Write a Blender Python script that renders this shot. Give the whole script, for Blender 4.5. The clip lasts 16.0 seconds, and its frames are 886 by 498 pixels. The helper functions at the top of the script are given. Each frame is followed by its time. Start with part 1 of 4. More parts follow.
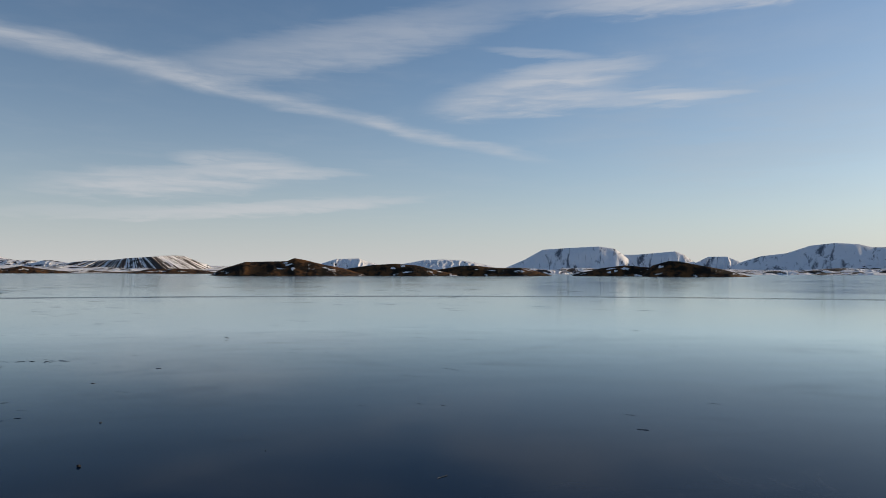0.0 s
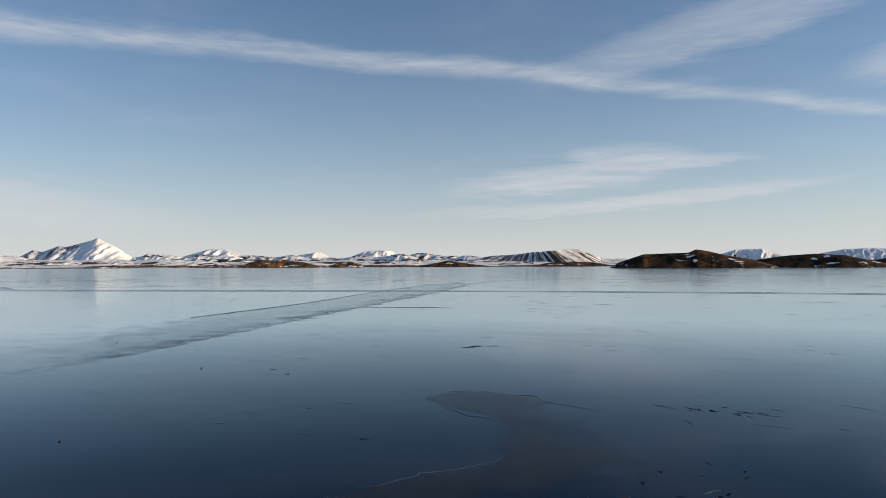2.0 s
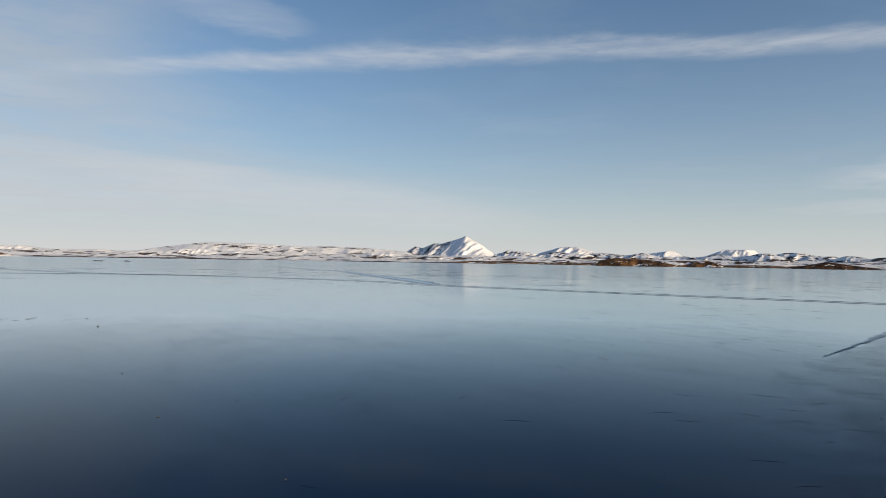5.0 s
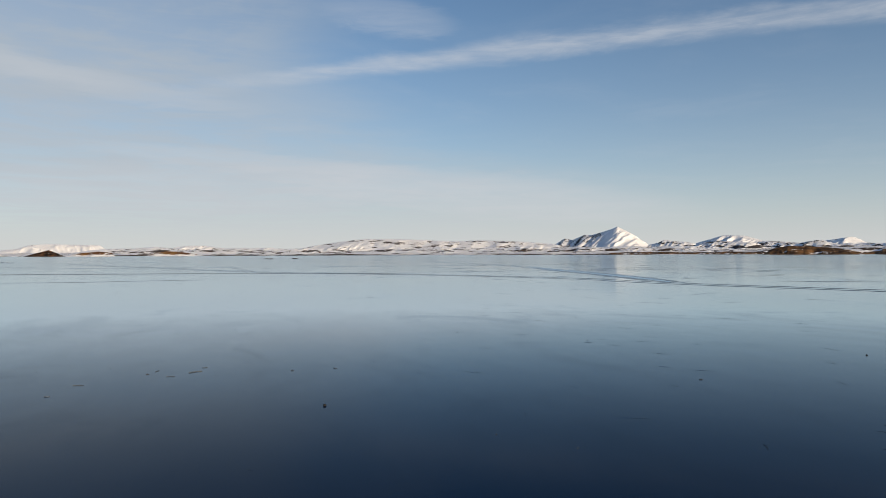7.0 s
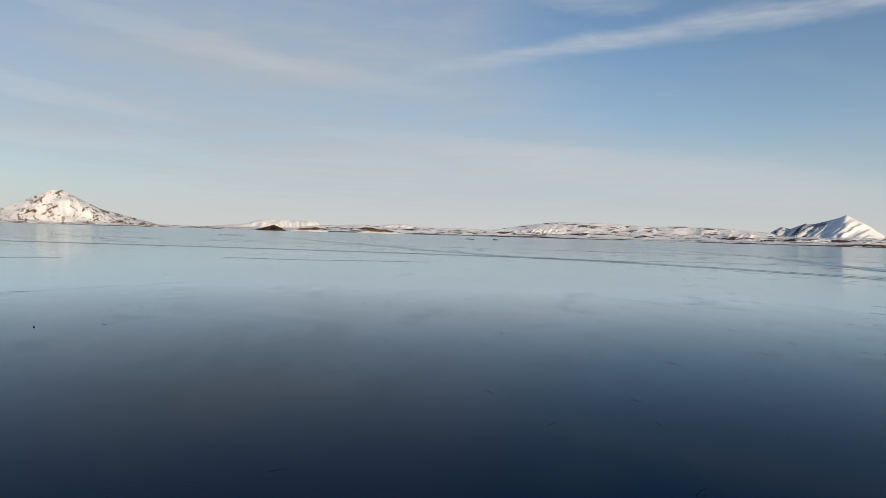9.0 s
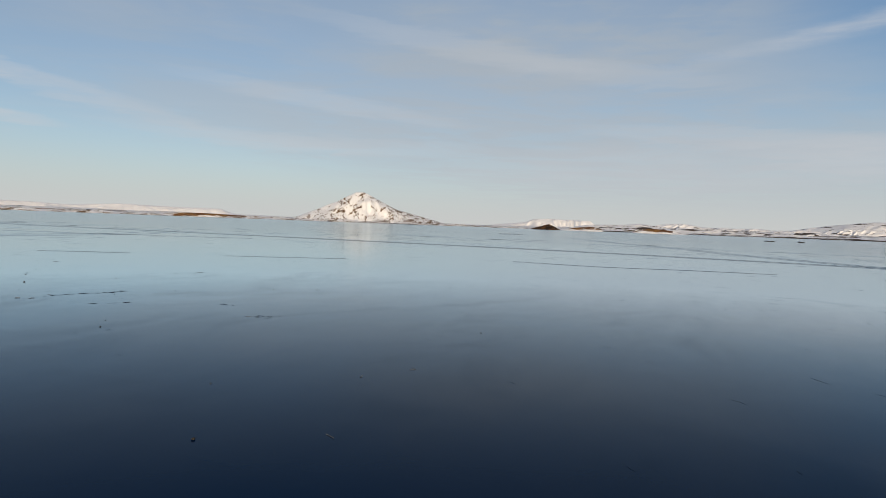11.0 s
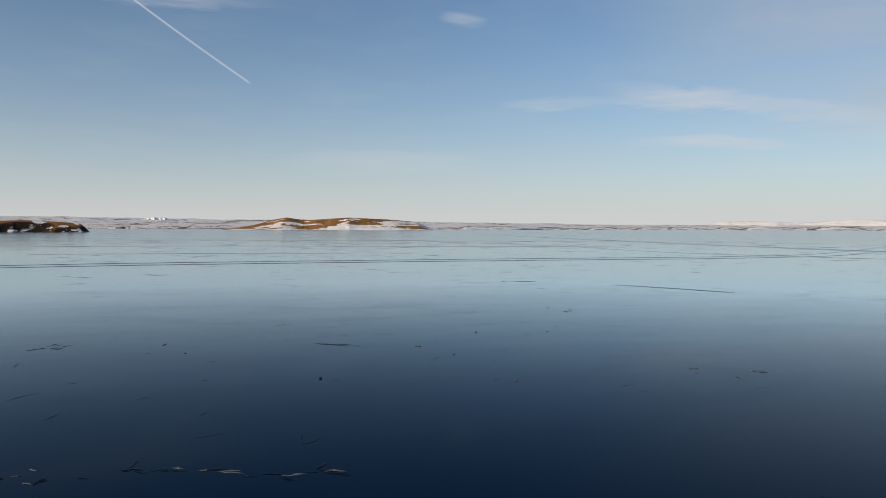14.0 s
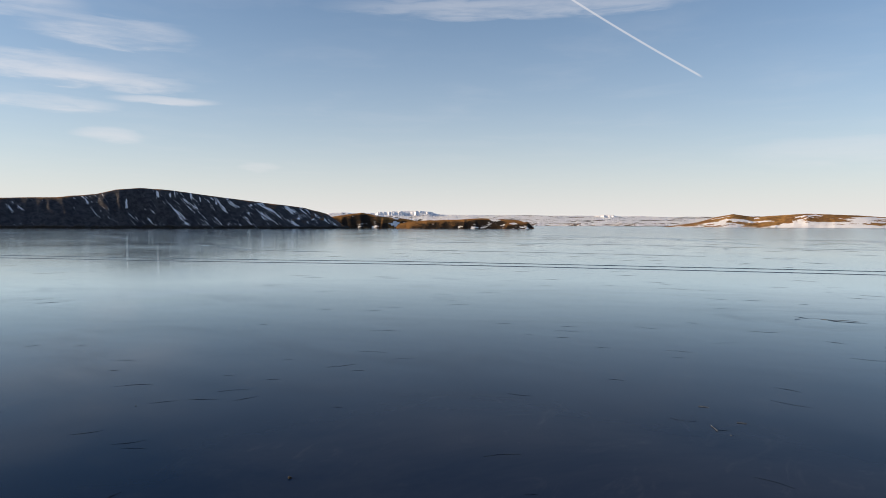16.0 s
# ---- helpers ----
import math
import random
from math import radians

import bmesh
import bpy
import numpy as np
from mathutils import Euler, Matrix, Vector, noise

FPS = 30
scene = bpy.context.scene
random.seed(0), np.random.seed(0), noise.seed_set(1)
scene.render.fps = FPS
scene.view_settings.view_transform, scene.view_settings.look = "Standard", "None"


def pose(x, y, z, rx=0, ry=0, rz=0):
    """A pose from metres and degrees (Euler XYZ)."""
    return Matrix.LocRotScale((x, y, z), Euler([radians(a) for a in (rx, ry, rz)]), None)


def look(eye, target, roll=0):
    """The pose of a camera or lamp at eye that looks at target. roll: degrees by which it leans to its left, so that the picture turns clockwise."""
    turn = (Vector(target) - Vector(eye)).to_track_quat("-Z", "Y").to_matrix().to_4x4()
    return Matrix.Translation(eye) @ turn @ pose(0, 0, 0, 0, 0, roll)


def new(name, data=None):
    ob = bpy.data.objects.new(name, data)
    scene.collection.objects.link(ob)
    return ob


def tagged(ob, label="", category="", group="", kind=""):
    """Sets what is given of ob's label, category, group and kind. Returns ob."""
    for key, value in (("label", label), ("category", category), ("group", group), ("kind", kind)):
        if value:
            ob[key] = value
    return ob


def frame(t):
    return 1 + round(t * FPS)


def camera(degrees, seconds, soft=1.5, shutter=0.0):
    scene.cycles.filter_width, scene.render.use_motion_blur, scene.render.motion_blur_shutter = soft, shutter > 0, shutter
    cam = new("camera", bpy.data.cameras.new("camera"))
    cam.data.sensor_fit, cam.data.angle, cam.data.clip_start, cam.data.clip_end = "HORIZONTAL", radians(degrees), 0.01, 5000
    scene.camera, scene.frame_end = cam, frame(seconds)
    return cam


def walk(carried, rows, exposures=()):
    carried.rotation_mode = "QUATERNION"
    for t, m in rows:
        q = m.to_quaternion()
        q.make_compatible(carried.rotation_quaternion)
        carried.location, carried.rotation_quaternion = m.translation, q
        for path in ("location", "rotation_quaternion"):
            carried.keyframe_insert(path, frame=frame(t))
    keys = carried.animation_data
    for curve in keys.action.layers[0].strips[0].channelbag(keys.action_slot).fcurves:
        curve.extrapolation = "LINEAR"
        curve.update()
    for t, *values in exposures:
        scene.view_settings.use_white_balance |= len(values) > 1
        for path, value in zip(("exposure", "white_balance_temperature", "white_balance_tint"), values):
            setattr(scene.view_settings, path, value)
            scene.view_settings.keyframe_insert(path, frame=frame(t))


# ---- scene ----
from mathutils.bvhtree import BVHTree

EYE = 1.55  # the camera's height over the ice
cam = camera(65.58, 16.0, soft=0.8)

# seconds, x, y, yaw (to the left), pitch (up), roll
PATH = [
    (0, 0.00, 0.00, 0.00, 2.04, 0.14),
    (0.5, -1.20, 1.21, 10.94, 1.09, -0.03),
    (1, -2.59, 2.38, 20.01, 0.64, -0.79),
    (1.5, -4.11, 3.42, 27.50, 0.76, -0.49),
    (2, -5.71, 4.28, 31.78, 1.44, -0.25),
    (2.5, -7.39, 5.12, 36.90, 2.42, 0.34),
    (3, -9.13, 5.61, 43.46, 2.55, -0.09),
    (3.5, -10.84, 6.01, 47.99, 2.67, 0.44),
    (4, -12.68, 6.29, 52.28, 2.98, 0.42),
    (4.5, -14.44, 6.36, 56.72, 2.91, 0.74),
    (5, -16.30, 6.39, 60.28, 1.11, 0.91),
    (5.2, -17.07, 6.41, 62.86, 1.90, 1.53),
    (7.3, -27.60, 6.38, 73.24, -0.11, -0.03),
    (7.5, -28.38, 6.22, 73.43, -0.64, 0.43),
    (8, -30.31, 5.79, 74.82, -1.15, 0.28),
    (8.5, -32.16, 5.35, 79.89, -1.51, 0.80),
    (8.7, -32.90, 5.13, 83.53, -1.38, 1.14),
    (10.8, -39.81, 2.57, 108.79, -1.83, 2.45),
    (11, -40.50, 2.27, 111.03, -1.99, 2.10),
    (11.5, -42.38, 1.49, 115.93, -2.02, 1.63),
    (12, -44.36, 0.47, 124.21, -1.59, 2.20),
    (12.5, -46.10, -0.57, 133.42, -2.47, 1.86),
    (13, -47.78, -1.73, 145.31, -3.34, 0.89),
    (13.5, -49.22, -2.91, 155.79, -2.56, -0.07),
    (14, -50.68, -4.19, 167.13, -1.67, 0.12),
    (14.5, -52.11, -5.61, 178.40, -1.33, -0.04),
    (15, -53.36, -7.32, 191.70, -1.72, 0.16),
    (15.5, -54.69, -8.95, 197.86, -2.57, 0.60),
    (16, -55.94, -10.65, 203.12, -1.99, 0.19),
]


def stand(x, y, yaw, pitch, roll):
    a, p = radians(yaw), radians(pitch)
    ahead = Vector((-math.sin(a) * math.cos(p), math.cos(a) * math.cos(p), math.sin(p)))
    eye = Vector((x, y, EYE))
    return look(eye, eye + ahead, roll)


walk(cam, [(t, stand(*row)) for t, *row in PATH], exposures=[(0.0, -0.03, 6550, 11), (1.2, 0.1, 6550, 11), (2.5, 0.17, 6550, 11), (5.0, 0.1, 6500, 10), (8.0, 0.05, 6500, 10), (11.0, -0.05, 6500, 10), (12.5, 0.0, 6500, 10), (14.5, 0.12, 6500, 11), (15.0, 0.28, 6750, 13), (15.5, 0.40, 6850, 14), (16.0, 0.44, 6800, 14)])

# ---- light ----
SUN_AZ, SUN_EL = -63.0, 13.0  # to the left of +y, and up, in degrees


class Nodes:
    """Short hand for the maths of a node tree."""

    def __init__(self, tree):
        self.tree = tree

    def add(self, kind, **inputs):
        node = self.tree.nodes.new(kind)
        for key, value in inputs.items():
            self.put(node.inputs[key.replace("_", " ")], value)
        return node

    def put(self, socket, value):
        if isinstance(value, bpy.types.NodeSocket):
            self.tree.links.new(value, socket)
        else:
            socket.default_value = value

    def math(self, op, a, b=0.0, c=0.0, clamp=False):
        node = self.tree.nodes.new("ShaderNodeMath")
        node.operation, node.use_clamp = op, clamp
        for socket, value in zip(node.inputs, (a, b, c)):
            self.put(socket, value)
        return node.outputs[0]

    def vec(self, x, y, z):
        return self.add("ShaderNodeCombineXYZ", X=x, Y=y, Z=z).outputs[0]

    def times(self, v, s):
        node = self.tree.nodes.new("ShaderNodeVectorMath")
        node.operation = "MULTIPLY"
        self.put(node.inputs[0], v)
        self.put(node.inputs[1], s)
        return node.outputs[0]

    def noise(self, v, scale, detail=5.0, rough=0.55, distort=0.0):
        node = self.add("ShaderNodeTexNoise", Vector=v, Scale=scale, Detail=detail, Roughness=rough, Distortion=distort)
        return node.outputs["Fac"]

    def step(self, value, low, high):
        node = self.tree.nodes.new("ShaderNodeMapRange")
        node.interpolation_type = "SMOOTHSTEP"
        for key, x in (("Value", value), ("From Min", low), ("From Max", high)):
            self.put(node.inputs[key], x)
        return node.outputs[0]

    def mix(self, fac, a, b):
        node = self.tree.nodes.new("ShaderNodeMix")
        node.data_type = "RGBA"
        self.put(node.inputs["Factor"], fac)
        self.put(node.inputs[6], a if isinstance(a, bpy.types.NodeSocket) else (*a, 1))
        self.put(node.inputs[7], b if isinstance(b, bpy.types.NodeSocket) else (*b, 1))
        return node.outputs[2]

    def lerp(self, fac, a, b):
        node = self.tree.nodes.new("ShaderNodeMix")
        self.put(node.inputs["Factor"], fac)
        self.put(node.inputs[2], a)
        self.put(node.inputs[3], b)
        return node.outputs[0]


# veils and feathers of high cloud: direction, height, half sizes (degrees), lean (rise per degree), thickness, graininess
CLOUDS = [
    (-6.8, 14.5, 8.5, 1.9, -0.10, 0.62, 0.6), (-10.5, 16.2, 7.5, 1.1, -0.06, 0.5, 0.6), (-16, 13.9, 6.5, 0.9, 0.02, 0.5, 0.5), (-20, 13.8, 5, 0.3, 0.02, 0.5, 0.3),
    (-8, 17.8, 5, 0.4, 0.1, 0.35, 0.5), (16.5, 8.9, 5.5, 0.9, 0.03, 0.62, 0.7), (22, 7.0, 10, 1.3, -0.06, 0.68, 0.7), (14, 8.1, 8, 0.6, 0.0, 0.6, 0.5),
    (14.5, 5.2, 14, 0.65, -0.08, 0.7, 0.5), (25, 4.6, 10, 0.6, -0.03, 0.4, 0.5), (8, 18.3, 16, 2.2, -0.2, 0.38, 0.4), (-26, 21.2, 19, 1.5, 0.0, 0.65, 0.3), (-24, 13, 17, 8, 0.0, 0.3, 0.6),
    # unseen, above the view: added to brighten the reflections in the ice
    (-32, 29, 46, 9, 0.0, 0.8, 0.4), (262, 27, 50, 10, 0.0, 0.65, 0.4), (216, 27, 26, 7, 0.0, 0.7, 0.6),
    (82, 4.6, 30, 4.6, 0.03, 0.62, 0.3), (101, 9, 27, 9, 0.0, 0.75, 0.45), (104, 19, 24, 9, 0.0, 0.85, 0.45), (124, 12, 30, 8, 0.05, 0.5, 0.35), (138, 19, 20, 6, 0.0, 0.36, 0.3), (121, 9.6, 13, 0.9, 0.12, 0.28, 0.15), (111, 14.5, 13, 1.1, 0.15, 0.22, 0.15), (127, 6.3, 12, 0.8, 0.05, 0.26, 0.2), (77, 19.0, 6, 1.6, 0.1, 0.28, 0.4), (88, 7.5, 14, 0.9, 0.05, 0.3, 0.3), (98, 12.5, 11, 1.1, 0.1, 0.2, 0.2), (118, 6.2, 12, 0.9, 0.0, 0.22, 0.3),
    (70, 5.0, 19, 2.1, 0.09, 0.5, 0.5), (92, 5.2, 20, 2.2, -0.02, 0.3, 0.5),
    (141, 9.0, 14, 0.9, 0.19, 0.4, 0.6), (144.5, 6.7, 5, 0.55, 0.1, 0.5, 0.5), (157.5, 10.1, 5, 0.6, 0.0, 0.35, 0.6), (127, 8, 12, 3, 0.1, 0.3, 0.6),
    (148, 10.1, 6, 1.0, 0.06, 0.42, 0.6), (148, 6.9, 5, 0.5, 0.0, 0.35, 0.6), (197, 17.3, 16, 0.9, 0.0, 0.36, 0.6), (172, 5.5, 9, 1.2, 0.0, 0.25, 0.5),
    (165.5, 16.8, 2, 0.6, 0.1, 0.4, 0.5), (228.6, 14.0, 6, 1.2, 0.0, 0.5, 0.8), (234, 11.2, 6.5, 1.1, 0.0, 0.55, 0.8), (236, 15.5, 6, 1.4, 0.0, 0.35, 0.7),
    (228.3, 10.5, 5.5, 0.8, 0.0, 0.55, 0.8), (233, 8.7, 5, 0.65, 0.0, 0.5, 0.7), (225, 9.4, 4, 0.35, 0.0, 0.6, 0.4), (229, 6.6, 2.6, 0.6, 0.0, 0.5, 0.5), (218, 4.6, 1.8, 0.4, 0.0, 0.35, 0.5),
]


def build_sky():
    world = bpy.data.worlds.new("sky")
    scene.world = world
    world.use_nodes = True
    n = Nodes(world.node_tree)
    world.node_tree.nodes.clear()
    sky = world.node_tree.nodes.new("ShaderNodeTexSky")
    sky.sky_type, sky.sun_disc = "NISHITA", False
    sky.sun_elevation, sky.sun_rotation = radians(SUN_EL), radians(-SUN_AZ)
    sky.air_density, sky.dust_density, sky.ozone_density, sky.altitude = 1.0, 0.6, 3.0, 280
    way = n.add("ShaderNodeTexCoord").outputs["Generated"]
    sep = n.add("ShaderNodeSeparateXYZ", Vector=way)
    x, y, z = sep.outputs
    flat = n.math("SQRT", n.math("ADD", n.math("MULTIPLY", x, x), n.math("MULTIPLY", y, y)))
    el = n.math("MULTIPLY", n.math("ARCTAN2", z, flat), 57.29578)
    # azimuth to the left of +y, with its seam towards the sun
    mid = radians(110)
    ax = n.math("ADD", n.math("MULTIPLY", x, -math.sin(mid)), n.math("MULTIPLY", y, math.cos(mid)))
    ay = n.math("ADD", n.math("MULTIPLY", x, -math.cos(mid)), n.math("MULTIPLY", y, -math.sin(mid)))
    az = n.math("ADD", n.math("MULTIPLY", n.math("ARCTAN2", ay, ax), 57.29578), 110.0)
    # the flat layer in which the clouds lie, one unit overhead
    up = n.math("MAXIMUM", z, 0.02)
    px, py = n.math("DIVIDE", x, up), n.math("DIVIDE", y, up)
    layer = n.vec(px, py, 0.0)
    wisps = n.noise(n.vec(n.math("MULTIPLY", az, 0.10), n.math("MULTIPLY", el, 0.8), 0.0), 1.0, 6.0, 0.62, 0.5)
    fine = n.noise(n.vec(n.math("MULTIPLY", az, 0.28), n.math("MULTIPLY", el, 1.9), 3.0), 1.0, 6.0, 0.55, 0.5)
    billow = n.noise(layer, 1.1, 6.0, 0.6, 0.3)
    wisp = n.math("ADD", n.math("MULTIPLY", wisps, 0.55), n.math("MULTIPLY", fine, 0.45))
    grain = n.step(wisp, 0.33, 0.66)
    soft = n.step(n.math("ADD", n.math("MULTIPLY", n.noise(layer, 0.55, 5.0, 0.6, 0.6), 0.7), n.math("MULTIPLY", wisps, 0.3)), 0.41, 0.59)
    clear, thin_left = None, None  # what is left of the blue after each veil
    warp = n.math("MULTIPLY", n.math("SUBTRACT", fine, 0.5), 1.6)
    for a0, e0, ra, re, lean, thick, rough in CLOUDS:
        da = n.math("SUBTRACT", az, a0)
        de = n.math("ADD", n.math("SUBTRACT", n.math("SUBTRACT", el, e0), n.math("MULTIPLY", da, lean)), n.math("MULTIPLY", warp, min(1.0, re)))
        r2 = n.math("ADD", n.math("POWER", n.math("MULTIPLY", da, 1 / ra), 2.0), n.math("POWER", n.math("MULTIPLY", de, 1 / re), 2.0))
        body = n.step(r2, 1.25, 0.0)
        body = n.math("MULTIPLY", body, n.lerp(rough, 1.0, grain if re < 3 else soft))
        left = n.math("SUBTRACT", 1.0, n.math("MULTIPLY", body, thick))
        if re >= 3 and e0 < 24:
            thin_left = left if thin_left is None else n.math("MULTIPLY", thin_left, left)
        else:
            clear = left if clear is None else n.math("MULTIPLY", clear, left)
    # an old, spread trail: a straight line in the layer
    tn, tt = radians(50), 3.25
    across = n.math("SUBTRACT", n.math("ADD", n.math("MULTIPLY", px, -math.sin(tn)), n.math("MULTIPLY", py, math.cos(tn))), tt)
    along = n.math("ADD", n.math("MULTIPLY", px, -math.cos(tn)), n.math("MULTIPLY", py, -math.sin(tn)))
    across = n.math("ADD", across, n.math("MULTIPLY", n.math("SUBTRACT", billow, 0.5), 0.55))
    half = 0.24
    trail = n.step(n.math("ABSOLUTE", across), half, 0.0)
    trail = n.math("MULTIPLY", trail, n.math("MULTIPLY", n.step(along, -5.6, -4.4), n.step(along, 3.4, 1.8)))
    trail = n.math("MULTIPLY", trail, n.lerp(0.6, 1.0, grain))
    clear = n.math("MULTIPLY", clear, n.math("SUBTRACT", 1.0, n.math("MULTIPLY", trail, 0.55)))
    # a fresh, thin trail
    da = n.math("SUBTRACT", az, 188.0)
    de = n.math("SUBTRACT", n.math("SUBTRACT", el, 14.75), n.math("MULTIPLY", da, 0.63))
    thin = n.math("MULTIPLY", n.step(n.math("ABSOLUTE", de), 0.13, 0.04), n.math("MULTIPLY", n.step(da, -5.5, -4.9), n.step(da, 14.0, 8.0)))
    clear = n.math("MULTIPLY", clear, n.math("SUBTRACT", 1.0, n.math("MULTIPLY", thin, 0.52)))
    # a thin veil over the rest
    veil = n.math("MULTIPLY", n.step(billow, 0.45, 0.8), 0.08)
    clear = n.math("MULTIPLY", clear, n.math("SUBTRACT", 1.0, veil))
    # the long way through the haze near the horizon
    low = n.math("POWER", 2.718, n.math("MULTIPLY", n.math("MAXIMUM", el, 0.0), -1 / 7.2))
    blue = n.times(sky.outputs[0], (0.81, 0.88, 0.915))
    light = n.add("ShaderNodeRGB")
    light.outputs[0].default_value = (4.85, 5.0, 5.25, 1)
    shade = n.mix(n.math("SUBTRACT", 1.0, thin_left), blue, (3.2, 3.62, 4.05))
    shade = n.mix(n.math("MULTIPLY", low, 0.90), shade, (4.65, 4.95, 5.3))
    shade = n.mix(n.math("SUBTRACT", 1.0, clear), shade, light.outputs[0])
    dusk = n.math("POWER", 2.718, n.math("MULTIPLY", n.math("MAXIMUM", el, 0.0), -1 / 2.4))
    shade = n.mix(n.math("MULTIPLY", dusk, 0.6), shade, (5.25, 5.15, 4.85))
    back = n.add("ShaderNodeBackground", Color=shade, Strength=0.12)
    out = n.add("ShaderNodeOutputWorld")
    world.node_tree.links.new(back.outputs[0], out.inputs["Surface"])


build_sky()
lamp = bpy.data.lights.new("sun", "SUN")
lamp.energy, lamp.angle, lamp.color = 5.0, radians(0.6), (1.0, 0.77, 0.5)
sun = new("sun", lamp)
sun.matrix_world = look((0, 0, 60), (60 * math.sin(radians(SUN_AZ)) * math.cos(radians(SUN_EL)), -60 * math.cos(radians(SUN_AZ)) * math.cos(radians(SUN_EL)), 60 - 60 * math.sin(radians(SUN_EL))))


# ---- materials ----
def material(name):
    m = bpy.data.materials.new(name)
    m.use_nodes = True
    m.node_tree.nodes.clear()
    n = Nodes(m.node_tree)
    bsdf = n.add("ShaderNodeBsdfPrincipled")
    out = n.add("ShaderNodeOutputMaterial")
    m.node_tree.links.new(bsdf.outputs[0], out.inputs["Surface"])
    return m, n, bsdf


def bump(n, bsdf, height, strength, distance):
    node = n.add("ShaderNodeBump", Height=height, Strength=strength, Distance=distance)
    n.put(bsdf.inputs["Normal"], node.outputs[0])


def glassy(n, m, base, rough, relief, strength, distance, tint=(0.88, 0.955, 1.0), sheen_share=2.0):
    """Clear ice: a dark body under a sheen that grows towards the flat view."""
    node = n.add("ShaderNodeBump", Height=relief, Strength=strength, Distance=distance)
    body = n.add("ShaderNodeBsdfDiffuse", Color=base if isinstance(base, bpy.types.NodeSocket) else (*base, 1))
    sheen = n.add("ShaderNodeBsdfGlossy", Color=(*tint, 1), Roughness=rough)
    edge = n.add("ShaderNodeFresnel", IOR=1.31)
    for socket in (body.inputs["Normal"], sheen.inputs["Normal"], edge.inputs["Normal"]):
        n.put(socket, node.outputs[0])
    gloss = n.math("MINIMUM", n.math("MULTIPLY", n.math("POWER", edge.outputs[0], 1.85), sheen_share), 0.84)
    blend = n.add("ShaderNodeMixShader", Fac=gloss)
    m.node_tree.links.new(body.outputs[0], blend.inputs[1])
    m.node_tree.links.new(sheen.outputs[0], blend.inputs[2])
    out = next(o for o in m.node_tree.nodes if o.bl_idname == "ShaderNodeOutputMaterial")
    m.node_tree.links.new(blend.outputs[0], out.inputs["Surface"])
    return blend


# where the ice colour is lightened in place of brighter reflections
BRIGHTENED = [(5.5, 11.0, 4.0, 10.5), (-55.0, -19.5, 2.0, 9.0)]


def ice_material():
    m, n, b = material("black_ice")
    at = n.add("ShaderNodeTexCoord").outputs["Object"]
    broad = n.noise(at, 0.06, 5, 0.6, 0.6)
    film = n.step(n.noise(n.times(at, (0.6, 1.0, 1.0)), 0.35, 7, 0.68, 1.4), 0.50, 0.74)
    rime = n.step(n.noise(n.times(at, (1.0, 0.5, 1.0)), 2.6, 6, 0.7, 1.5), 0.54, 0.70)
    grain = n.noise(at, 22.0, 4, 0.65)
    pale = n.math("MULTIPLY", n.math("ADD", n.math("MULTIPLY", film, 0.5), n.math("MULTIPLY", rime, 0.4)), 0.2)
    base = n.mix(pale, (0.0003, 0.0105, 0.038), (0.005, 0.027, 0.056))
    # patches painted paler for brighter reflections: centre, inner and outer reach
    here = n.add("ShaderNodeSeparateXYZ", Vector=at).outputs
    for x0, y0, full, none in BRIGHTENED:
        dx, dy = n.math("SUBTRACT", here[0], x0), n.math("SUBTRACT", here[1], y0)
        away = n.math("SQRT", n.math("ADD", n.math("MULTIPLY", dx, dx), n.math("MULTIPLY", dy, dy)))
        away = n.math("ADD", away, n.math("MULTIPLY", n.math("SUBTRACT", n.noise(n.times(at, (0.6, 1.0, 1.0)), 0.22, 7, 0.68, 0.8), 0.5), 14.0))
        base = n.mix(n.math("MULTIPLY", n.step(away, none, full), n.lerp(rime, 0.7, 1.0)), base, (0.040, 0.050, 0.074))
    rough = n.math("ADD", n.lerp(n.step(broad, 0.3, 0.7), 0.075, 0.11), n.math("MULTIPLY", film, 0.04))
    rough = n.math("ADD", rough, n.math("MULTIPLY", rime, 0.035))
    rough = n.math("ADD", rough, n.math("MULTIPLY", grain, 0.02))
    relief = n.math("ADD", n.noise(at, 1.3, 7, 0.62, 0.4), n.math("MULTIPLY", rime, 0.18))
    relief = n.math("ADD", relief, n.math("MULTIPLY", n.noise(at, 9.0, 4, 0.6), 0.12))
    streak = n.noise(n.times(at, (0.35, 1.0, 1.0)), 0.9, 7, 0.7, 1.0)
    share = n.math("ADD", n.lerp(film, 2.1, 1.85), n.math("MULTIPLY", n.math("SUBTRACT", streak, 0.5), 0.45))
    glassy(n, m, base, rough, relief, 0.1, 0.008, sheen_share=share)
    m.node_tree.nodes.remove(b)
    return m


def ridge_ice(name, dark, light, share):
    """Buckled ice: the lake's own ice, whitened a little."""
    m, n, b = material(name)
    at = n.add("ShaderNodeTexCoord").outputs["Object"]
    cells = n.noise(at, 9.0, 6, 0.7, 1.0)
    base = n.mix(n.step(cells, 0.4, 0.7), dark, light)
    glassy(n, m, base, n.lerp(cells, 0.12, 0.35), cells, 0.25, 0.01, sheen_share=share)
    m.node_tree.nodes.remove(b)
    return m


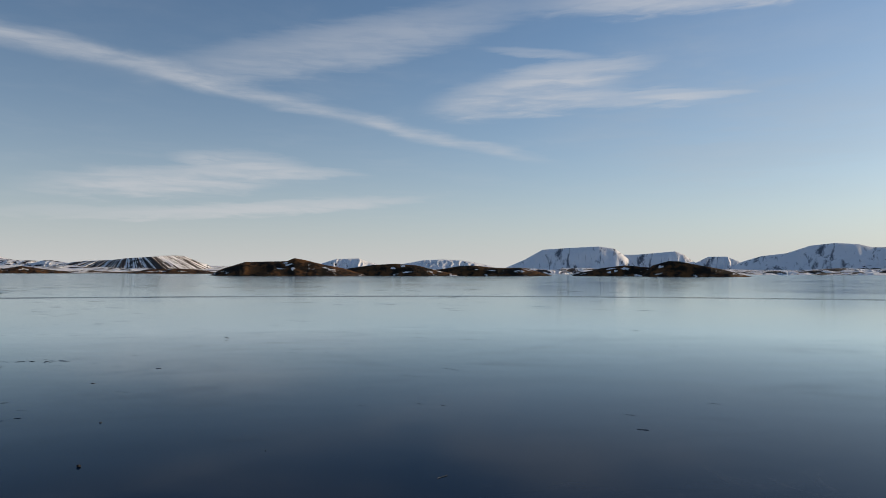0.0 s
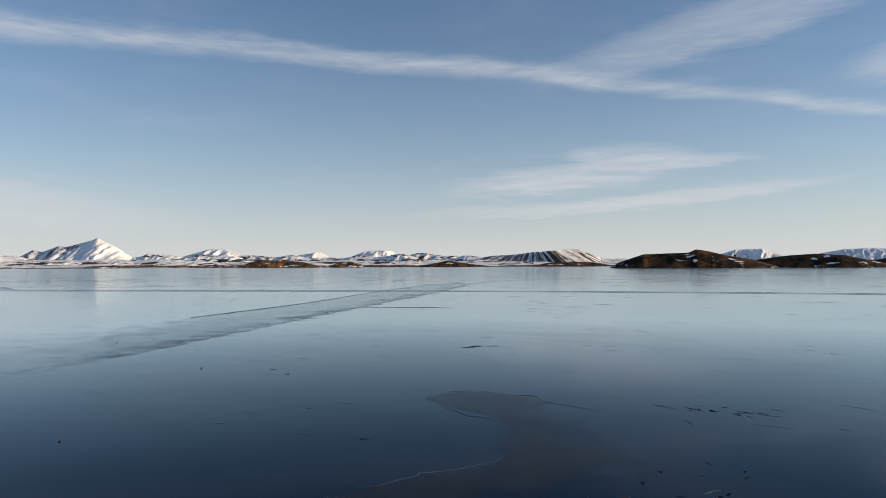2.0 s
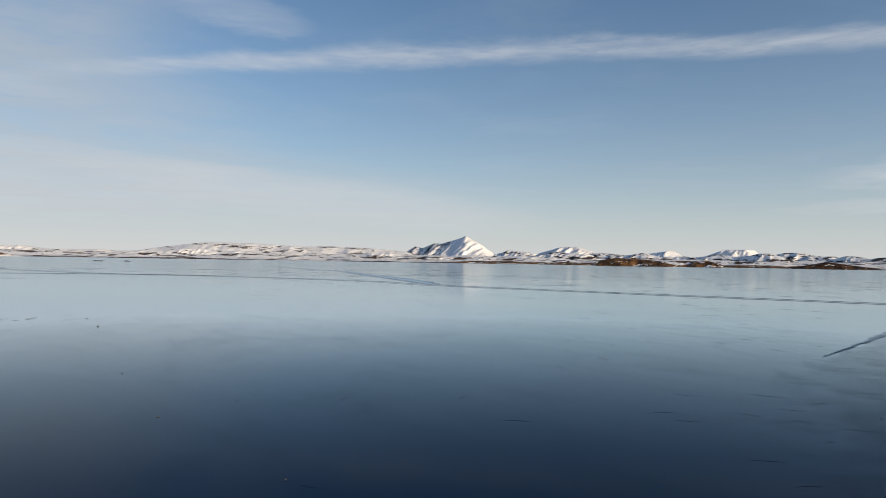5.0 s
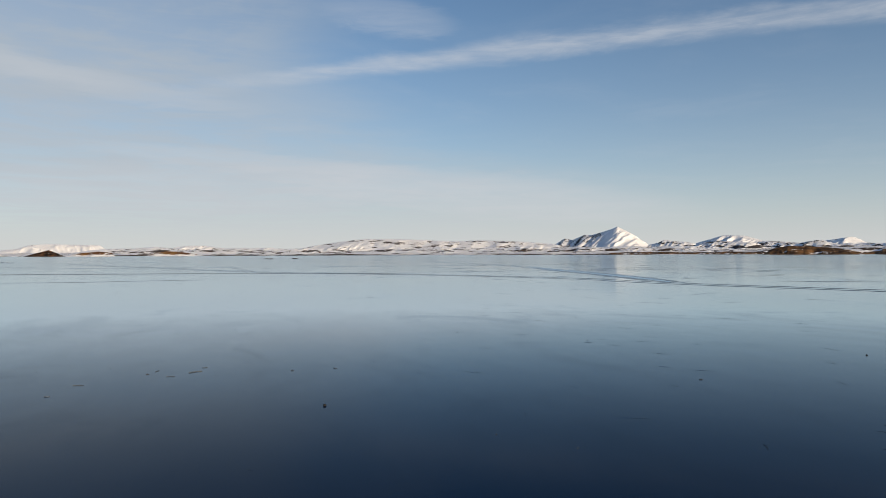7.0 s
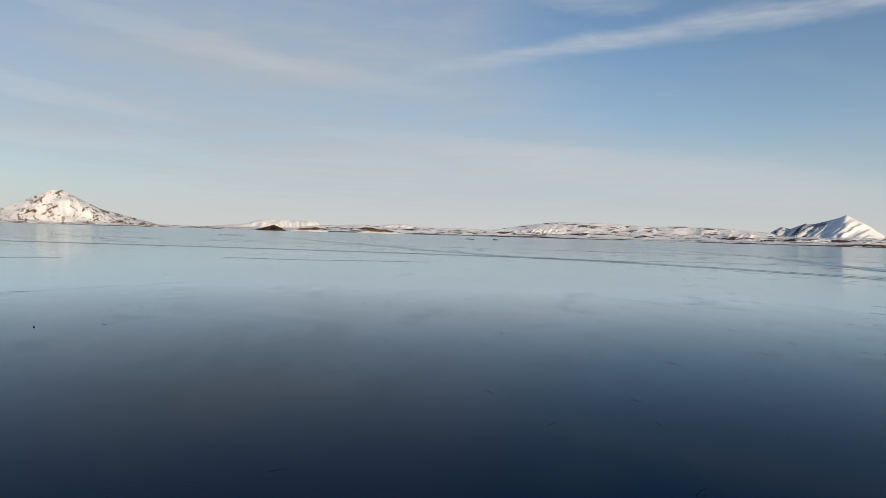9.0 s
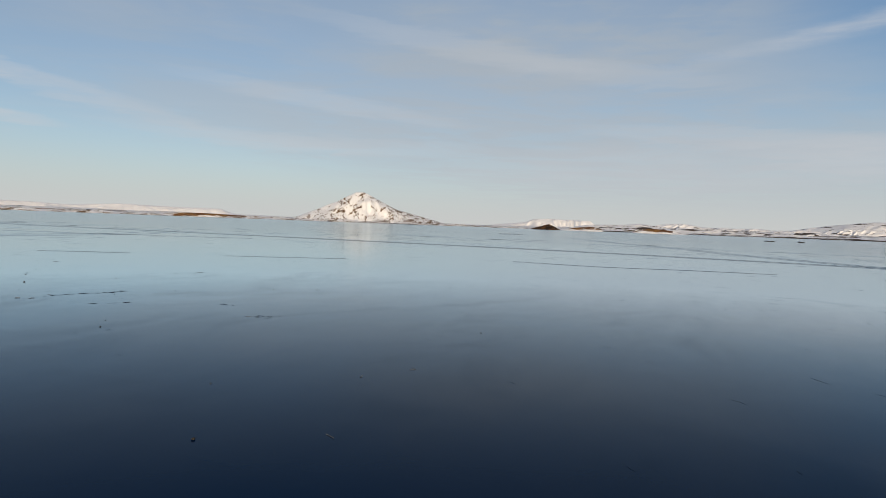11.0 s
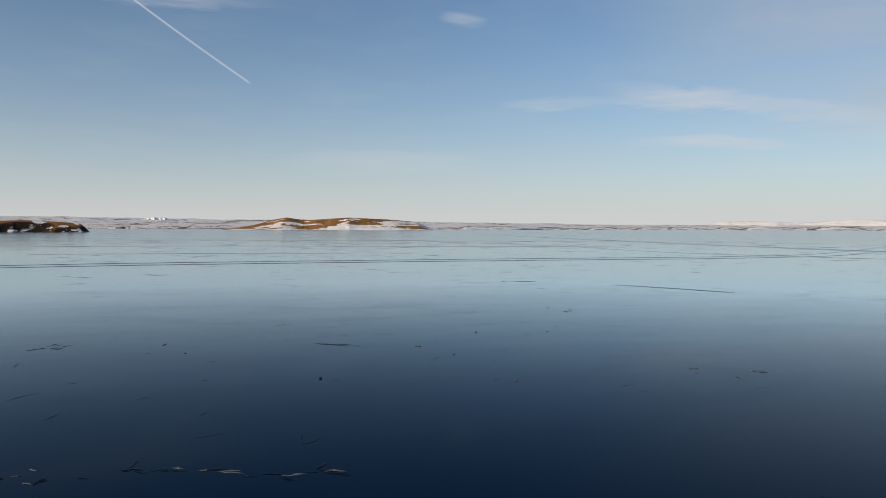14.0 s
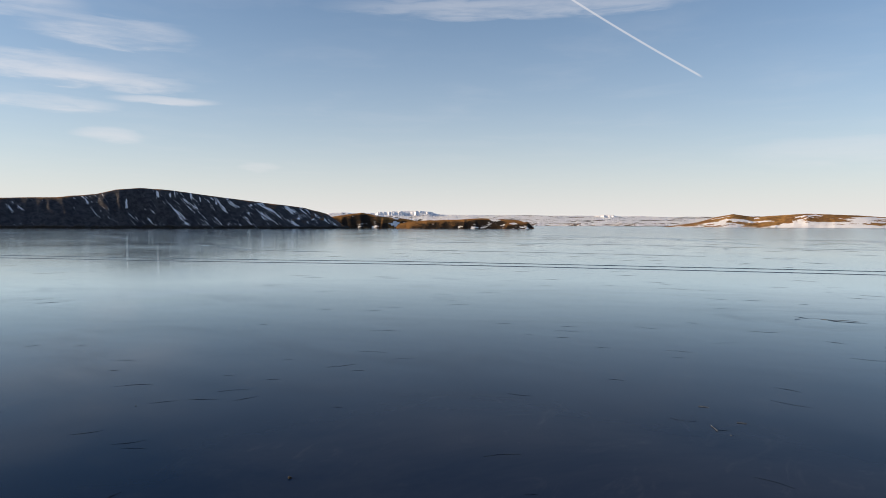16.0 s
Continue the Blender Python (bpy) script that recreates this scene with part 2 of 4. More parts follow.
def skin_material(name, light, dark, rough, grain, cut, thick=0.92, share=(0.85, 1.2)):
    """A thin skin of frost that thins out to clear ice where its mesh says so (attribute "cover")."""
    m, n, b = material(name)
    at = n.add("ShaderNodeTexCoord").outputs["Object"]
    cells = n.noise(n.times(at, (1.0, 0.7, 1.0)), grain, 8, 0.68, 1.0)
    fine = n.noise(n.times(at, (1.0, 0.5, 1.0)), grain * 6, 6, 0.7, 1.0)
    tone = n.math("ADD", n.math("MULTIPLY", cells, 0.6), n.math("MULTIPLY", fine, 0.4))
    sheet = glassy(n, m, n.mix(n.step(tone, 0.38, 0.64), dark, light), n.lerp(tone, rough - 0.08, rough + 0.12), tone, 0.06, 0.004, sheen_share=n.lerp(n.step(tone, 0.4, 0.62), *share))
    cover = n.add("ShaderNodeAttribute")
    cover.attribute_name = "cover"
    worn = n.noise(at, grain * 0.6, 6, 0.65, 0.8)
    there = n.math("MULTIPLY", n.step(n.math("ADD", cover.outputs["Fac"], n.math("MULTIPLY", n.math("SUBTRACT", worn, 0.5), 1.1)), cut, cut + 0.45), thick)
    clear = n.add("ShaderNodeBsdfTransparent")
    blend = n.add("ShaderNodeMixShader", Fac=there)
    m.node_tree.links.new(clear.outputs[0], blend.inputs[1])
    m.node_tree.links.new(sheet.outputs[0], blend.inputs[2])
    m.node_tree.nodes.remove(b)
    out = next(o for o in m.node_tree.nodes if o.bl_idname == "ShaderNodeOutputMaterial")
    m.node_tree.links.new(blend.outputs[0], out.inputs["Surface"])
    return m


def frost_material(name, light, dark, rough, grain=3.0):
    m, n, b = material(name)
    at = n.add("ShaderNodeTexCoord").outputs["Object"]
    cells = n.noise(n.times(at, (1.0, 0.6, 1.0)), grain, 8, 0.7, 1.0)
    n.put(b.inputs["Base Color"], n.mix(n.step(cells, 0.35, 0.7), dark, light))
    n.put(b.inputs["Roughness"], n.lerp(cells, rough - 0.1, rough + 0.15))
    b.inputs["IOR"].default_value = 1.31
    bump(n, b, cells, 0.8, 0.015)
    return m


def land_material(name, rock, turf, snow_from, snow_to, scale, stretch=(1, 1, 1), grain=6.0, low=(1.0, 0.0), top=None, top_from=0.8, turf_share=0.5, slant=0.0, relief=0.7, side=None):
    """Snow over rock and turf: the snow lies where the drift noise passes from snow_from to snow_to.
    low: up to which height drifts lie along the foot, and how thickly; top: the colour of the turf on level ground."""
    m, n, b = material(name)
    at = n.add("ShaderNodeTexCoord").outputs["Object"]
    xyz = n.add("ShaderNodeSeparateXYZ", Vector=at).outputs
    fall = n.vec(n.math("ADD", xyz[0], n.math("MULTIPLY", xyz[2], slant)), xyz[1], xyz[2])
    drift = n.noise(n.times(fall, stretch), scale, 8, 0.64, 0.6)
    patch = n.noise(n.times(fall, stretch), scale * grain, 6, 0.65, 0.5)
    lay = n.math("ADD", n.math("MULTIPLY", drift, 0.58), n.math("MULTIPLY", patch, 0.42))
    height = n.add("ShaderNodeSeparateXYZ", Vector=at).outputs[2]
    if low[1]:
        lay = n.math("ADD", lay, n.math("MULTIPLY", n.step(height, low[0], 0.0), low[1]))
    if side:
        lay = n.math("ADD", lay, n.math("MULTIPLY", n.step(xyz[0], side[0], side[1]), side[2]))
    level = n.add("ShaderNodeSeparateXYZ", Vector=n.add("ShaderNodeNewGeometry").outputs["Normal"]).outputs[2]
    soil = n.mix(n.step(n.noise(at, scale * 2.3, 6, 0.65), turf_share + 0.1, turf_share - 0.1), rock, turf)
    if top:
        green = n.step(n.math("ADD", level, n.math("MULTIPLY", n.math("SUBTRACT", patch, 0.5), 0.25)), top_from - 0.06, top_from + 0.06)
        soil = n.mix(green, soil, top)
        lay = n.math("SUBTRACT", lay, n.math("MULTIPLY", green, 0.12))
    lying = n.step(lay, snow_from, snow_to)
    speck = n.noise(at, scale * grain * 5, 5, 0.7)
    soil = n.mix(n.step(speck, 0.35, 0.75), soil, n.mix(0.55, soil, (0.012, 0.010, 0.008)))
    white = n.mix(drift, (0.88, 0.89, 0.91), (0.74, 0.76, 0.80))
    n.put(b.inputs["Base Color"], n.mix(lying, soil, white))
    n.put(b.inputs["Roughness"], n.lerp(lying, 0.92, 0.6))
    b.inputs["Specular IOR Level"].default_value = 0.15
    bump(n, b, n.math("ADD", n.math("MULTIPLY", speck, 0.5), n.math("ADD", patch, n.math("MULTIPLY", drift, 2.0))), relief, 0.4 / scale / grain)
    return m


ICE = ice_material()
BUCKLED = ridge_ice("buckled_ice", (0.002, 0.006, 0.018), (0.012, 0.022, 0.034), 0.65)
LEAD = skin_material("refrozen_ice", (0.008, 0.026, 0.058), (0.002, 0.013, 0.038), 0.12, 2.2, 0.28, 0.38, (1.35, 2.0))
SLUSH = skin_material("grey_slush_ice", (0.042, 0.049, 0.062), (0.022, 0.030, 0.044), 0.15, 4.0, 0.36, 0.6, (1.5, 2.0))
RIM = frost_material("raised_ice_rim", (0.11, 0.12, 0.135), (0.05, 0.056, 0.066), 0.4, 12.0)
TRACK = ridge_ice("scuffed_ice", (0.006, 0.014, 0.026), (0.024, 0.034, 0.046), 0.9)
STREAK = ridge_ice("dark_streaked_ice", (0.002, 0.012, 0.034), (0.010, 0.026, 0.048), 1.4)
THIN = ridge_ice("thin_new_ice", (0.006, 0.014, 0.026), (0.02, 0.032, 0.045), 1.5)
CHIP = ridge_ice("broken_ice", (0.05, 0.06, 0.075), (0.15, 0.17, 0.19), 1.3)
PEBBLE = frost_material("wet_lava_grit", (0.05, 0.045, 0.04), (0.012, 0.011, 0.01), 0.6, 60.0)
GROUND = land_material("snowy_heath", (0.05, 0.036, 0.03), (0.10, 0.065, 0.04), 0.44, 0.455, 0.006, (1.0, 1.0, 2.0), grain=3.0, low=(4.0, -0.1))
FELL = land_material("snowy_fell", (0.07, 0.064, 0.07), (0.10, 0.08, 0.07), 0.44, 0.455, 0.02, (0.45, 0.45, 3.0), 2.6, relief=0.5)
DARK_FELL = land_material("rocky_fell", (0.032, 0.034, 0.046), (0.06, 0.052, 0.052), 0.478, 0.492, 0.02, (0.5, 0.5, 2.6), 2.6, relief=0.5)
HEATH = land_material("brown_heath", (0.045, 0.026, 0.015), (0.20, 0.105, 0.042), 0.565, 0.58, 0.03, (0.6, 1.0, 2.0), 4.0, turf_share=0.5, relief=0.4)
# bluish rock tones put the blue shade of these slopes into the colour
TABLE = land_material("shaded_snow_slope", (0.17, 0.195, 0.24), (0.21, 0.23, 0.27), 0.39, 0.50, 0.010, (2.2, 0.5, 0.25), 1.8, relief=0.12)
PEAK = land_material("snowy_peak", (0.05, 0.05, 0.062), (0.08, 0.072, 0.072), 0.41, 0.43, 0.025, (1.4, 0.6, 0.4), 5.0, relief=0.25)
PALE_FELL = land_material("deep_snow_fell", (0.08, 0.08, 0.09), (0.10, 0.095, 0.095), 0.37, 0.41, 0.02, (1.0, 0.5, 0.3), 5.0, relief=0.3)
# less snow on the left: its cliffs, and that face's shade painted in
PYRAMID = land_material("snow_cliff_and_shade", (0.045, 0.047, 0.06), (0.07, 0.066, 0.07), 0.475, 0.49, 0.03, (1.9, 0.6, 0.4), 4.0, relief=0.25, side=(40.0, 150.0, 0.11))
CONE = land_material("patchy_snow_cone", (0.10, 0.055, 0.028), (0.16, 0.095, 0.042), 0.445, 0.458, 0.03, (1.5, 0.8, 0.42), 5.0, relief=0.3, side=(-10.0, 150.0, -0.035))
SHORE = land_material("shore_heath", (0.07, 0.045, 0.026), (0.22, 0.135, 0.055), 0.475, 0.49, 0.06, (0.5, 1.0, 2.0), 4.0)
ROUGH = land_material("rocky_snow", (0.04, 0.036, 0.04), (0.09, 0.06, 0.04), 0.465, 0.48, 0.025, (0.45, 0.6, 3.0), 2.6, relief=0.4)
TURF = land_material("withered_turf", (0.011, 0.008, 0.005), (0.15, 0.068, 0.023), 0.60, 0.62, 0.06, (1.0, 1.0, 2.2), 5.0, turf_share=0.48)
OLD_SNOW = frost_material("old_snow", (0.86, 0.87, 0.89), (0.7, 0.72, 0.76), 0.6, 1.2)
SCARP = land_material("dark_scarp", (0.040, 0.042, 0.052), (0.075, 0.075, 0.085), 0.585, 0.64, 0.26, (1.0, 0.3, 0.16), 4.0, (9.0, 0.0), (0.26, 0.125, 0.04), 0.92, slant=0.75, side=(-20.0, 55.0, 0.06))
BLUFF = land_material("turf_bluff", (0.022, 0.018, 0.016), (0.04, 0.026, 0.016), 0.565, 0.59, 0.16, (0.7, 0.7, 1.5), 4.0, (2.5, 0.02), (0.30, 0.15, 0.05), 0.68)
SNOW_TURF = land_material("turf_with_drifts", (0.13, 0.06, 0.026), (0.27, 0.145, 0.05), 0.53, 0.555, 0.03, (0.5, 1.0, 3.0), 4.0, (6.0, 0.11))
GOLD_TURF = land_material("golden_turf_with_drifts", (0.23, 0.118, 0.04), (0.37, 0.20, 0.064), 0.525, 0.54, 0.02, (0.5, 1.0, 2.5), 2.2, (4.0, 0.07), relief=0.3)


# ---- the ground and the lake ----
def mesh_object(name, verts, faces, mat, parent=None, smooth=True):
    me = bpy.data.meshes.new(name)
    me.from_pydata(verts, [], faces)
    me.update()
    me.materials.append(mat)
    if smooth:
        me.polygons.foreach_set("use_smooth", [True] * len(me.polygons))
    ob = new(name, me)
    ob.parent = parent
    return ob


def grid_faces(rows, cols, wrap=False):
    r, c = np.meshgrid(np.arange(rows - 1), np.arange(cols if wrap else cols - 1), indexing="ij")
    d = (c + 1) % cols
    return np.stack([r * cols + c, r * cols + d, (r + 1) * cols + d, (r + 1) * cols + c], -1).reshape(-1, 4).tolist()


def wave_noise(x, y, scale, octaves=4, seed=0, ridged=False):
    """Smooth value noise from -1 to 1, on arrays."""
    rng = np.random.RandomState(seed + 11)
    table = rng.uniform(-1, 1, (256, 256))
    total, amp, norm = 0.0, 1.0, 0.0
    for k in range(octaves):
        u, v = x * scale + 37.3 * k, y * scale + 71.7 * k
        iu, iv = np.floor(u).astype(int), np.floor(v).astype(int)
        fu, fv = u - iu, v - iv
        fu, fv = fu * fu * (3 - 2 * fu), fv * fv * (3 - 2 * fv)
        a, b = table[iu % 256, iv % 256], table[(iu + 1) % 256, iv % 256]
        c, d = table[iu % 256, (iv + 1) % 256], table[(iu + 1) % 256, (iv + 1) % 256]
        val = (a * (1 - fu) + b * fu) * (1 - fv) + (c * (1 - fu) + d * fu) * fv
        total = total + amp * ((1 - 2 * np.abs(val)) if ridged else val)
        norm += amp
        amp, scale = amp * 0.5, scale * 2.03
    return total / norm


MID = (-28.0, 0.0)  # the middle of the walk
# how high the land stands at its far edge, by direction
RISE = [(-70, 28), (-35, 28), (-20, 26), (-5, 22), (5, 28), (20, 40), (35, 46), (45, 45), (55, 43), (70, 42), (85, 36), (92, 30), (100, 18),
        (108, 10), (118, 12), (130, 20), (145, 24), (152, 26), (160, 33), (170, 42), (180, 51), (188, 53), (200, 58), (215, 65), (235, 66), (290, 28)]


def land_height(x, y):
    dx, dy = x - MID[0], y - MID[1]
    r = np.hypot(dx, dy)
    az = (np.degrees(np.arctan2(-dx, dy)) + 70) % 360 - 70
    top = np.interp(az, [a for a, _ in RISE], [h for _, h in RISE])
    shore = 1780 + 220 * wave_noise(x, y, 1 / 700, 4, 3)
    s = (r - shore) / 2700
    h = np.where(s > 0, top * np.clip(s, 0, 2) ** 1.15, 60 * s)
    near = np.clip(s * 12, 0, 1) * np.clip(1 - s * 1.2, 0.25, 1)
    h = h + near * (2.5 + 4.5 * wave_noise(x, y, 1 / 90, 4, 5)) * np.clip(top / 40, 0.4, 1.3)
    h = h + np.clip(s * 2, 0, 1) * (0.16 * top) * wave_noise(x, y, 1 / 330, 5, 8, True)
    h = h + np.clip(s * 3, 0, 1) * (1.5 + 0.06 * top) * wave_noise(x, y, 1 / 110, 4, 9)
    return np.maximum(h, -3.0)


def build_ground():
    rings = np.concatenate([[1, 300, 900, 1300], np.arange(1450, 2300, 22), np.geomspace(2320, 4860, 60)])
    az = np.linspace(0, 2 * np.pi, 2600, endpoint=False)
    r, a = np.meshgrid(rings, az, indexing="ij")
    x, y = MID[0] - r * np.sin(a), MID[1] + r * np.cos(a)
    v = np.stack([x, y, land_height(x, y)], -1).reshape(-1, 3)
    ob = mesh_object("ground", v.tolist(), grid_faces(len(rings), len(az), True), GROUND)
    tagged(ob, "snow-covered heath with dark bare patches round the frozen lake", "ground", kind="structure")


def build_ice():
    rings = np.concatenate([[0.5], np.geomspace(8, 2400, 26)])
    az = np.linspace(0, 2 * np.pi, 180, endpoint=False)
    r, a = np.meshgrid(rings, az, indexing="ij")
    v = np.stack([MID[0] - r * np.sin(a), MID[1] + r * np.cos(a), 0 * r], -1).reshape(-1, 3).tolist()
    faces = grid_faces(len(rings), len(az), True) + [list(range(len(az)))[::-1]]
    faces = [f[::-1] for f in faces]
    ob = mesh_object("lake_ice", v, faces, ICE)
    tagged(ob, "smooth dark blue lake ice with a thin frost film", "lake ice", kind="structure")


build_ground()
build_ice()


# ---- hills and mountains ----
LAND = {}  # each hill by its seed


def hill(name, label, category, at, yaw, ridge, depth, mat, table=0.0, gullies=0.1, pitch_of_gullies=40.0, rough=0.02, step=None, lean=0.0, seed=0, group="", base=-2.0, skew=0.0):
    """A hill whose crest line is ridge, (sideways, height) in metres as seen from the lake; depth is its half width towards the viewer.
    table: the flat share of its top; skew: how far its spurs swing aside towards the viewer; lean: how far the crest lies behind the middle, in shares of depth."""
    us, hs = np.array([p[0] for p in ridge], float), np.array([p[1] for p in ridge], float)
    width = us[-1] - us[0]
    step = step or width / 130
    fall = min(width * 0.12, depth * 0.5)
    us = np.concatenate([[us[0] - fall], us, [us[-1] + fall]])
    hs = np.concatenate([[base - 4], hs, [base - 4]])
    nu, nv = int((us[-1] - us[0]) / step) + 1, max(24, int(2 * depth / step / 1.3))
    u, s = np.meshgrid(np.linspace(us[0], us[-1], nu), np.linspace(-1, 1, nv), indexing="ij")
    v = s * depth
    kernel = np.hanning(7) / np.hanning(7).sum()
    crest1 = np.interp(u[:, 0], us, hs)
    soft = np.convolve(np.pad(crest1, 3, mode="edge"), kernel, "valid")
    crest = np.interp(u + skew * np.minimum(v, 0), u[:, 0], 0.45 * crest1 + 0.55 * soft)
    warp = 0.35 * wave_noise(u, v, 2.2 / pitch_of_gullies / 3, 3, seed + 40) * pitch_of_gullies
    spur = wave_noise(u + warp, v * 0.25, 1 / pitch_of_gullies, 4, seed + 20, True)
    q = np.abs(s - lean) / np.where(s > lean, 1 - lean, 1 + lean)
    q = np.clip((q - table) / (1 - table), 0, 1)
    flank = np.clip(4 * q * (1 - q), 0, 1)
    shape = (1 - q) ** 1.15 * 0.7 + 0.3 * (0.5 + 0.5 * np.cos(np.pi * q))
    h = (crest - base) * np.clip(shape + gullies * flank * (spur - 0.3), 0, 1.02) + base
    h = h + rough * hs.max() * wave_noise(u, v, 3.0 / pitch_of_gullies, 5, seed + 60) * (0.3 + q)
    h = np.where(q >= 0.999, base - 3, h)
    pts = np.stack([u, v, h], -1).reshape(-1, 3)
    ob = mesh_object(name, pts.tolist(), grid_faces(nu, nv), mat)
    ob.matrix_world = pose(at[0], at[1], 0, 0, 0, yaw)
    LAND[seed] = ob
    return tagged(ob, label, category, group)


FAR = "mountains round the lake"
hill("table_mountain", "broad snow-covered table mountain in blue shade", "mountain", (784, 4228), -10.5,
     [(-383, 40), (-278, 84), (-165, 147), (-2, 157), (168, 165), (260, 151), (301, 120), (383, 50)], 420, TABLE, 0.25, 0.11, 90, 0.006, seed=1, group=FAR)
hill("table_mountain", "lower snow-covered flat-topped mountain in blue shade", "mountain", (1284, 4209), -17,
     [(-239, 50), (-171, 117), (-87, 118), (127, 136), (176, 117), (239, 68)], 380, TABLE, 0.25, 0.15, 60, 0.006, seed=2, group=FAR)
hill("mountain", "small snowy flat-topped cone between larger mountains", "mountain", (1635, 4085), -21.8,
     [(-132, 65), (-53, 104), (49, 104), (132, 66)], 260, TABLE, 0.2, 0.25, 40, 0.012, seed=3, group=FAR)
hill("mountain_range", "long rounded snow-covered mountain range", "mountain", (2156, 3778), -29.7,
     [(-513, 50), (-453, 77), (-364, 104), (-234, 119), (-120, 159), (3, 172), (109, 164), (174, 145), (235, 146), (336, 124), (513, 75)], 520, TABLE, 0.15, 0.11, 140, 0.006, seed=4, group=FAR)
hill("foothill", "dark snow-dusted foothill before the range", "hill", (1415, 2181), -33,
     [(-124, 14), (-61, 41), (-8, 50), (52, 39), (124, 16)], 180, FELL, 0.1, 0.2, 35, 0.03, seed=5, group=FAR)
hill("mountain", "low distant snowy mountain with a flat top", "mountain", (-595, 4360), 7.8,
     [(-221, 46), (-81, 90), (60, 95), (132, 70), (221, 45)], 260, PEAK, 0.2, 0.25, 40, 0.02, seed=6, group=FAR)
hill("mountain", "low broad distant snowy mountain", "mountain", (-14, 4400), 0.2,
     [(-324, 46), (-109, 85), (14, 91), (162, 82), (324, 48)], 300, PEAK, 0.15, 0.3, 45, 0.02, seed=7, group=FAR)
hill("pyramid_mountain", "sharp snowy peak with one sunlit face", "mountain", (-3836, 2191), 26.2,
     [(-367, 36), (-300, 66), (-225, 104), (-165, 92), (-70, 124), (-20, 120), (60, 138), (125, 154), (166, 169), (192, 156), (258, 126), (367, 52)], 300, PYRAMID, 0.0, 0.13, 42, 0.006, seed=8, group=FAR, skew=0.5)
hill("mountain", "distant snowy dome rising from rolling fells", "mountain", (-3399, 2881), 19.7,
     [(-306, 40), (-220, 74), (-52, 113), (47, 108), (156, 77), (306, 44)], 260, PEAK, 0.1, 0.3, 45, 0.02, seed=9, group=FAR)
hill("mountain", "small distant snowy ridge", "mountain", (-3017, 3278), 14.6,
     [(-173, 50), (-78, 76), (56, 93), (114, 63), (173, 44)], 200, PEAK, 0.1, 0.3, 35, 0.02, seed=10, group=FAR)
hill("table_mountain", "small distant snowy table mountain with dark flanks", "mountain", (-2696, 3547), 11.2,
     [(-215, 44), (-138, 74), (-50, 103), (77, 102), (117, 73), (215, 44)], 220, PEAK, 0.25, 0.3, 40, 0.02, seed=11, group=FAR)
hill("plateau", "long snowy plateau with shaded gullies", "mountain", (-4277, 1292), 59.2,
     [(-901, 26), (-856, 55), (-698, 79), (-469, 104), (-194, 101), (128, 85), (309, 90), (568, 80), (753, 65), (901, 30)], 380, FELL, 0.2, 0.22, 120, 0.02, seed=12, group=FAR)
hill("plateau", "snowy flat-topped mountain behind low islets", "mountain", (-4374, -968), 102.6,
     [(-371, 3), (-328, 18), (-136, 38), (-75, 60), (18, 65), (273, 60), (306, 33), (371, 12)], 300, PALE_FELL, 0.2, 0.35, 50, 0.03, seed=13, group=FAR)
hill("cone_mountain", "steep lone cone with brown rock showing through snow", "mountain", (-2343, -1205), 117.7,
     [(-310, -1), (-257, 9), (-197, 34), (-94, 79), (-33, 112), (-1, 113), (117, 54), (171, 41), (310, 6)], 260, CONE, 0.03, 0.22, 45, 0.015, seed=14, group=FAR)
hill("snow_ridge", "low far ridge of sunlit snow", "mountain", (-3072, -3255), 137.1,
     [(-653, 47), (-528, 51), (-371, 48), (-191, 40), (55, 57), (331, 52), (620, 51), (653, 36)], 300, PALE_FELL, 0.3, 0.3, 90, 0.02, seed=15, group=FAR)
hill("escarpment", "far snowy escarpment with a fluted cliff", "mountain", (1901, -4004), -154,
     [(-205, 62), (-188, 82), (-60, 88), (80, 91), (150, 85), (205, 66)], 200, PALE_FELL, 0.45, 0.4, 22, 0.02, seed=16, group=FAR)
hill("snow_ridge", "low far ridge of snow beside the escarpment", "mountain", (2218, -3846), -149.5,
     [(-210, 58), (-150, 74), (-60, 80), (40, 73), (120, 78), (210, 60)], 200, PALE_FELL, 0.3, 0.3, 50, 0.02, seed=18, group=FAR)
hill("butte", "small far snowy butte on the plain", "mountain", (699, -4392), -170.3,
     [(-116, 48), (-60, 60), (-10, 69), (40, 67), (60, 59), (116, 48)], 120, PALE_FELL, 0.3, 0.3, 30, 0.02, seed=17, group=FAR)


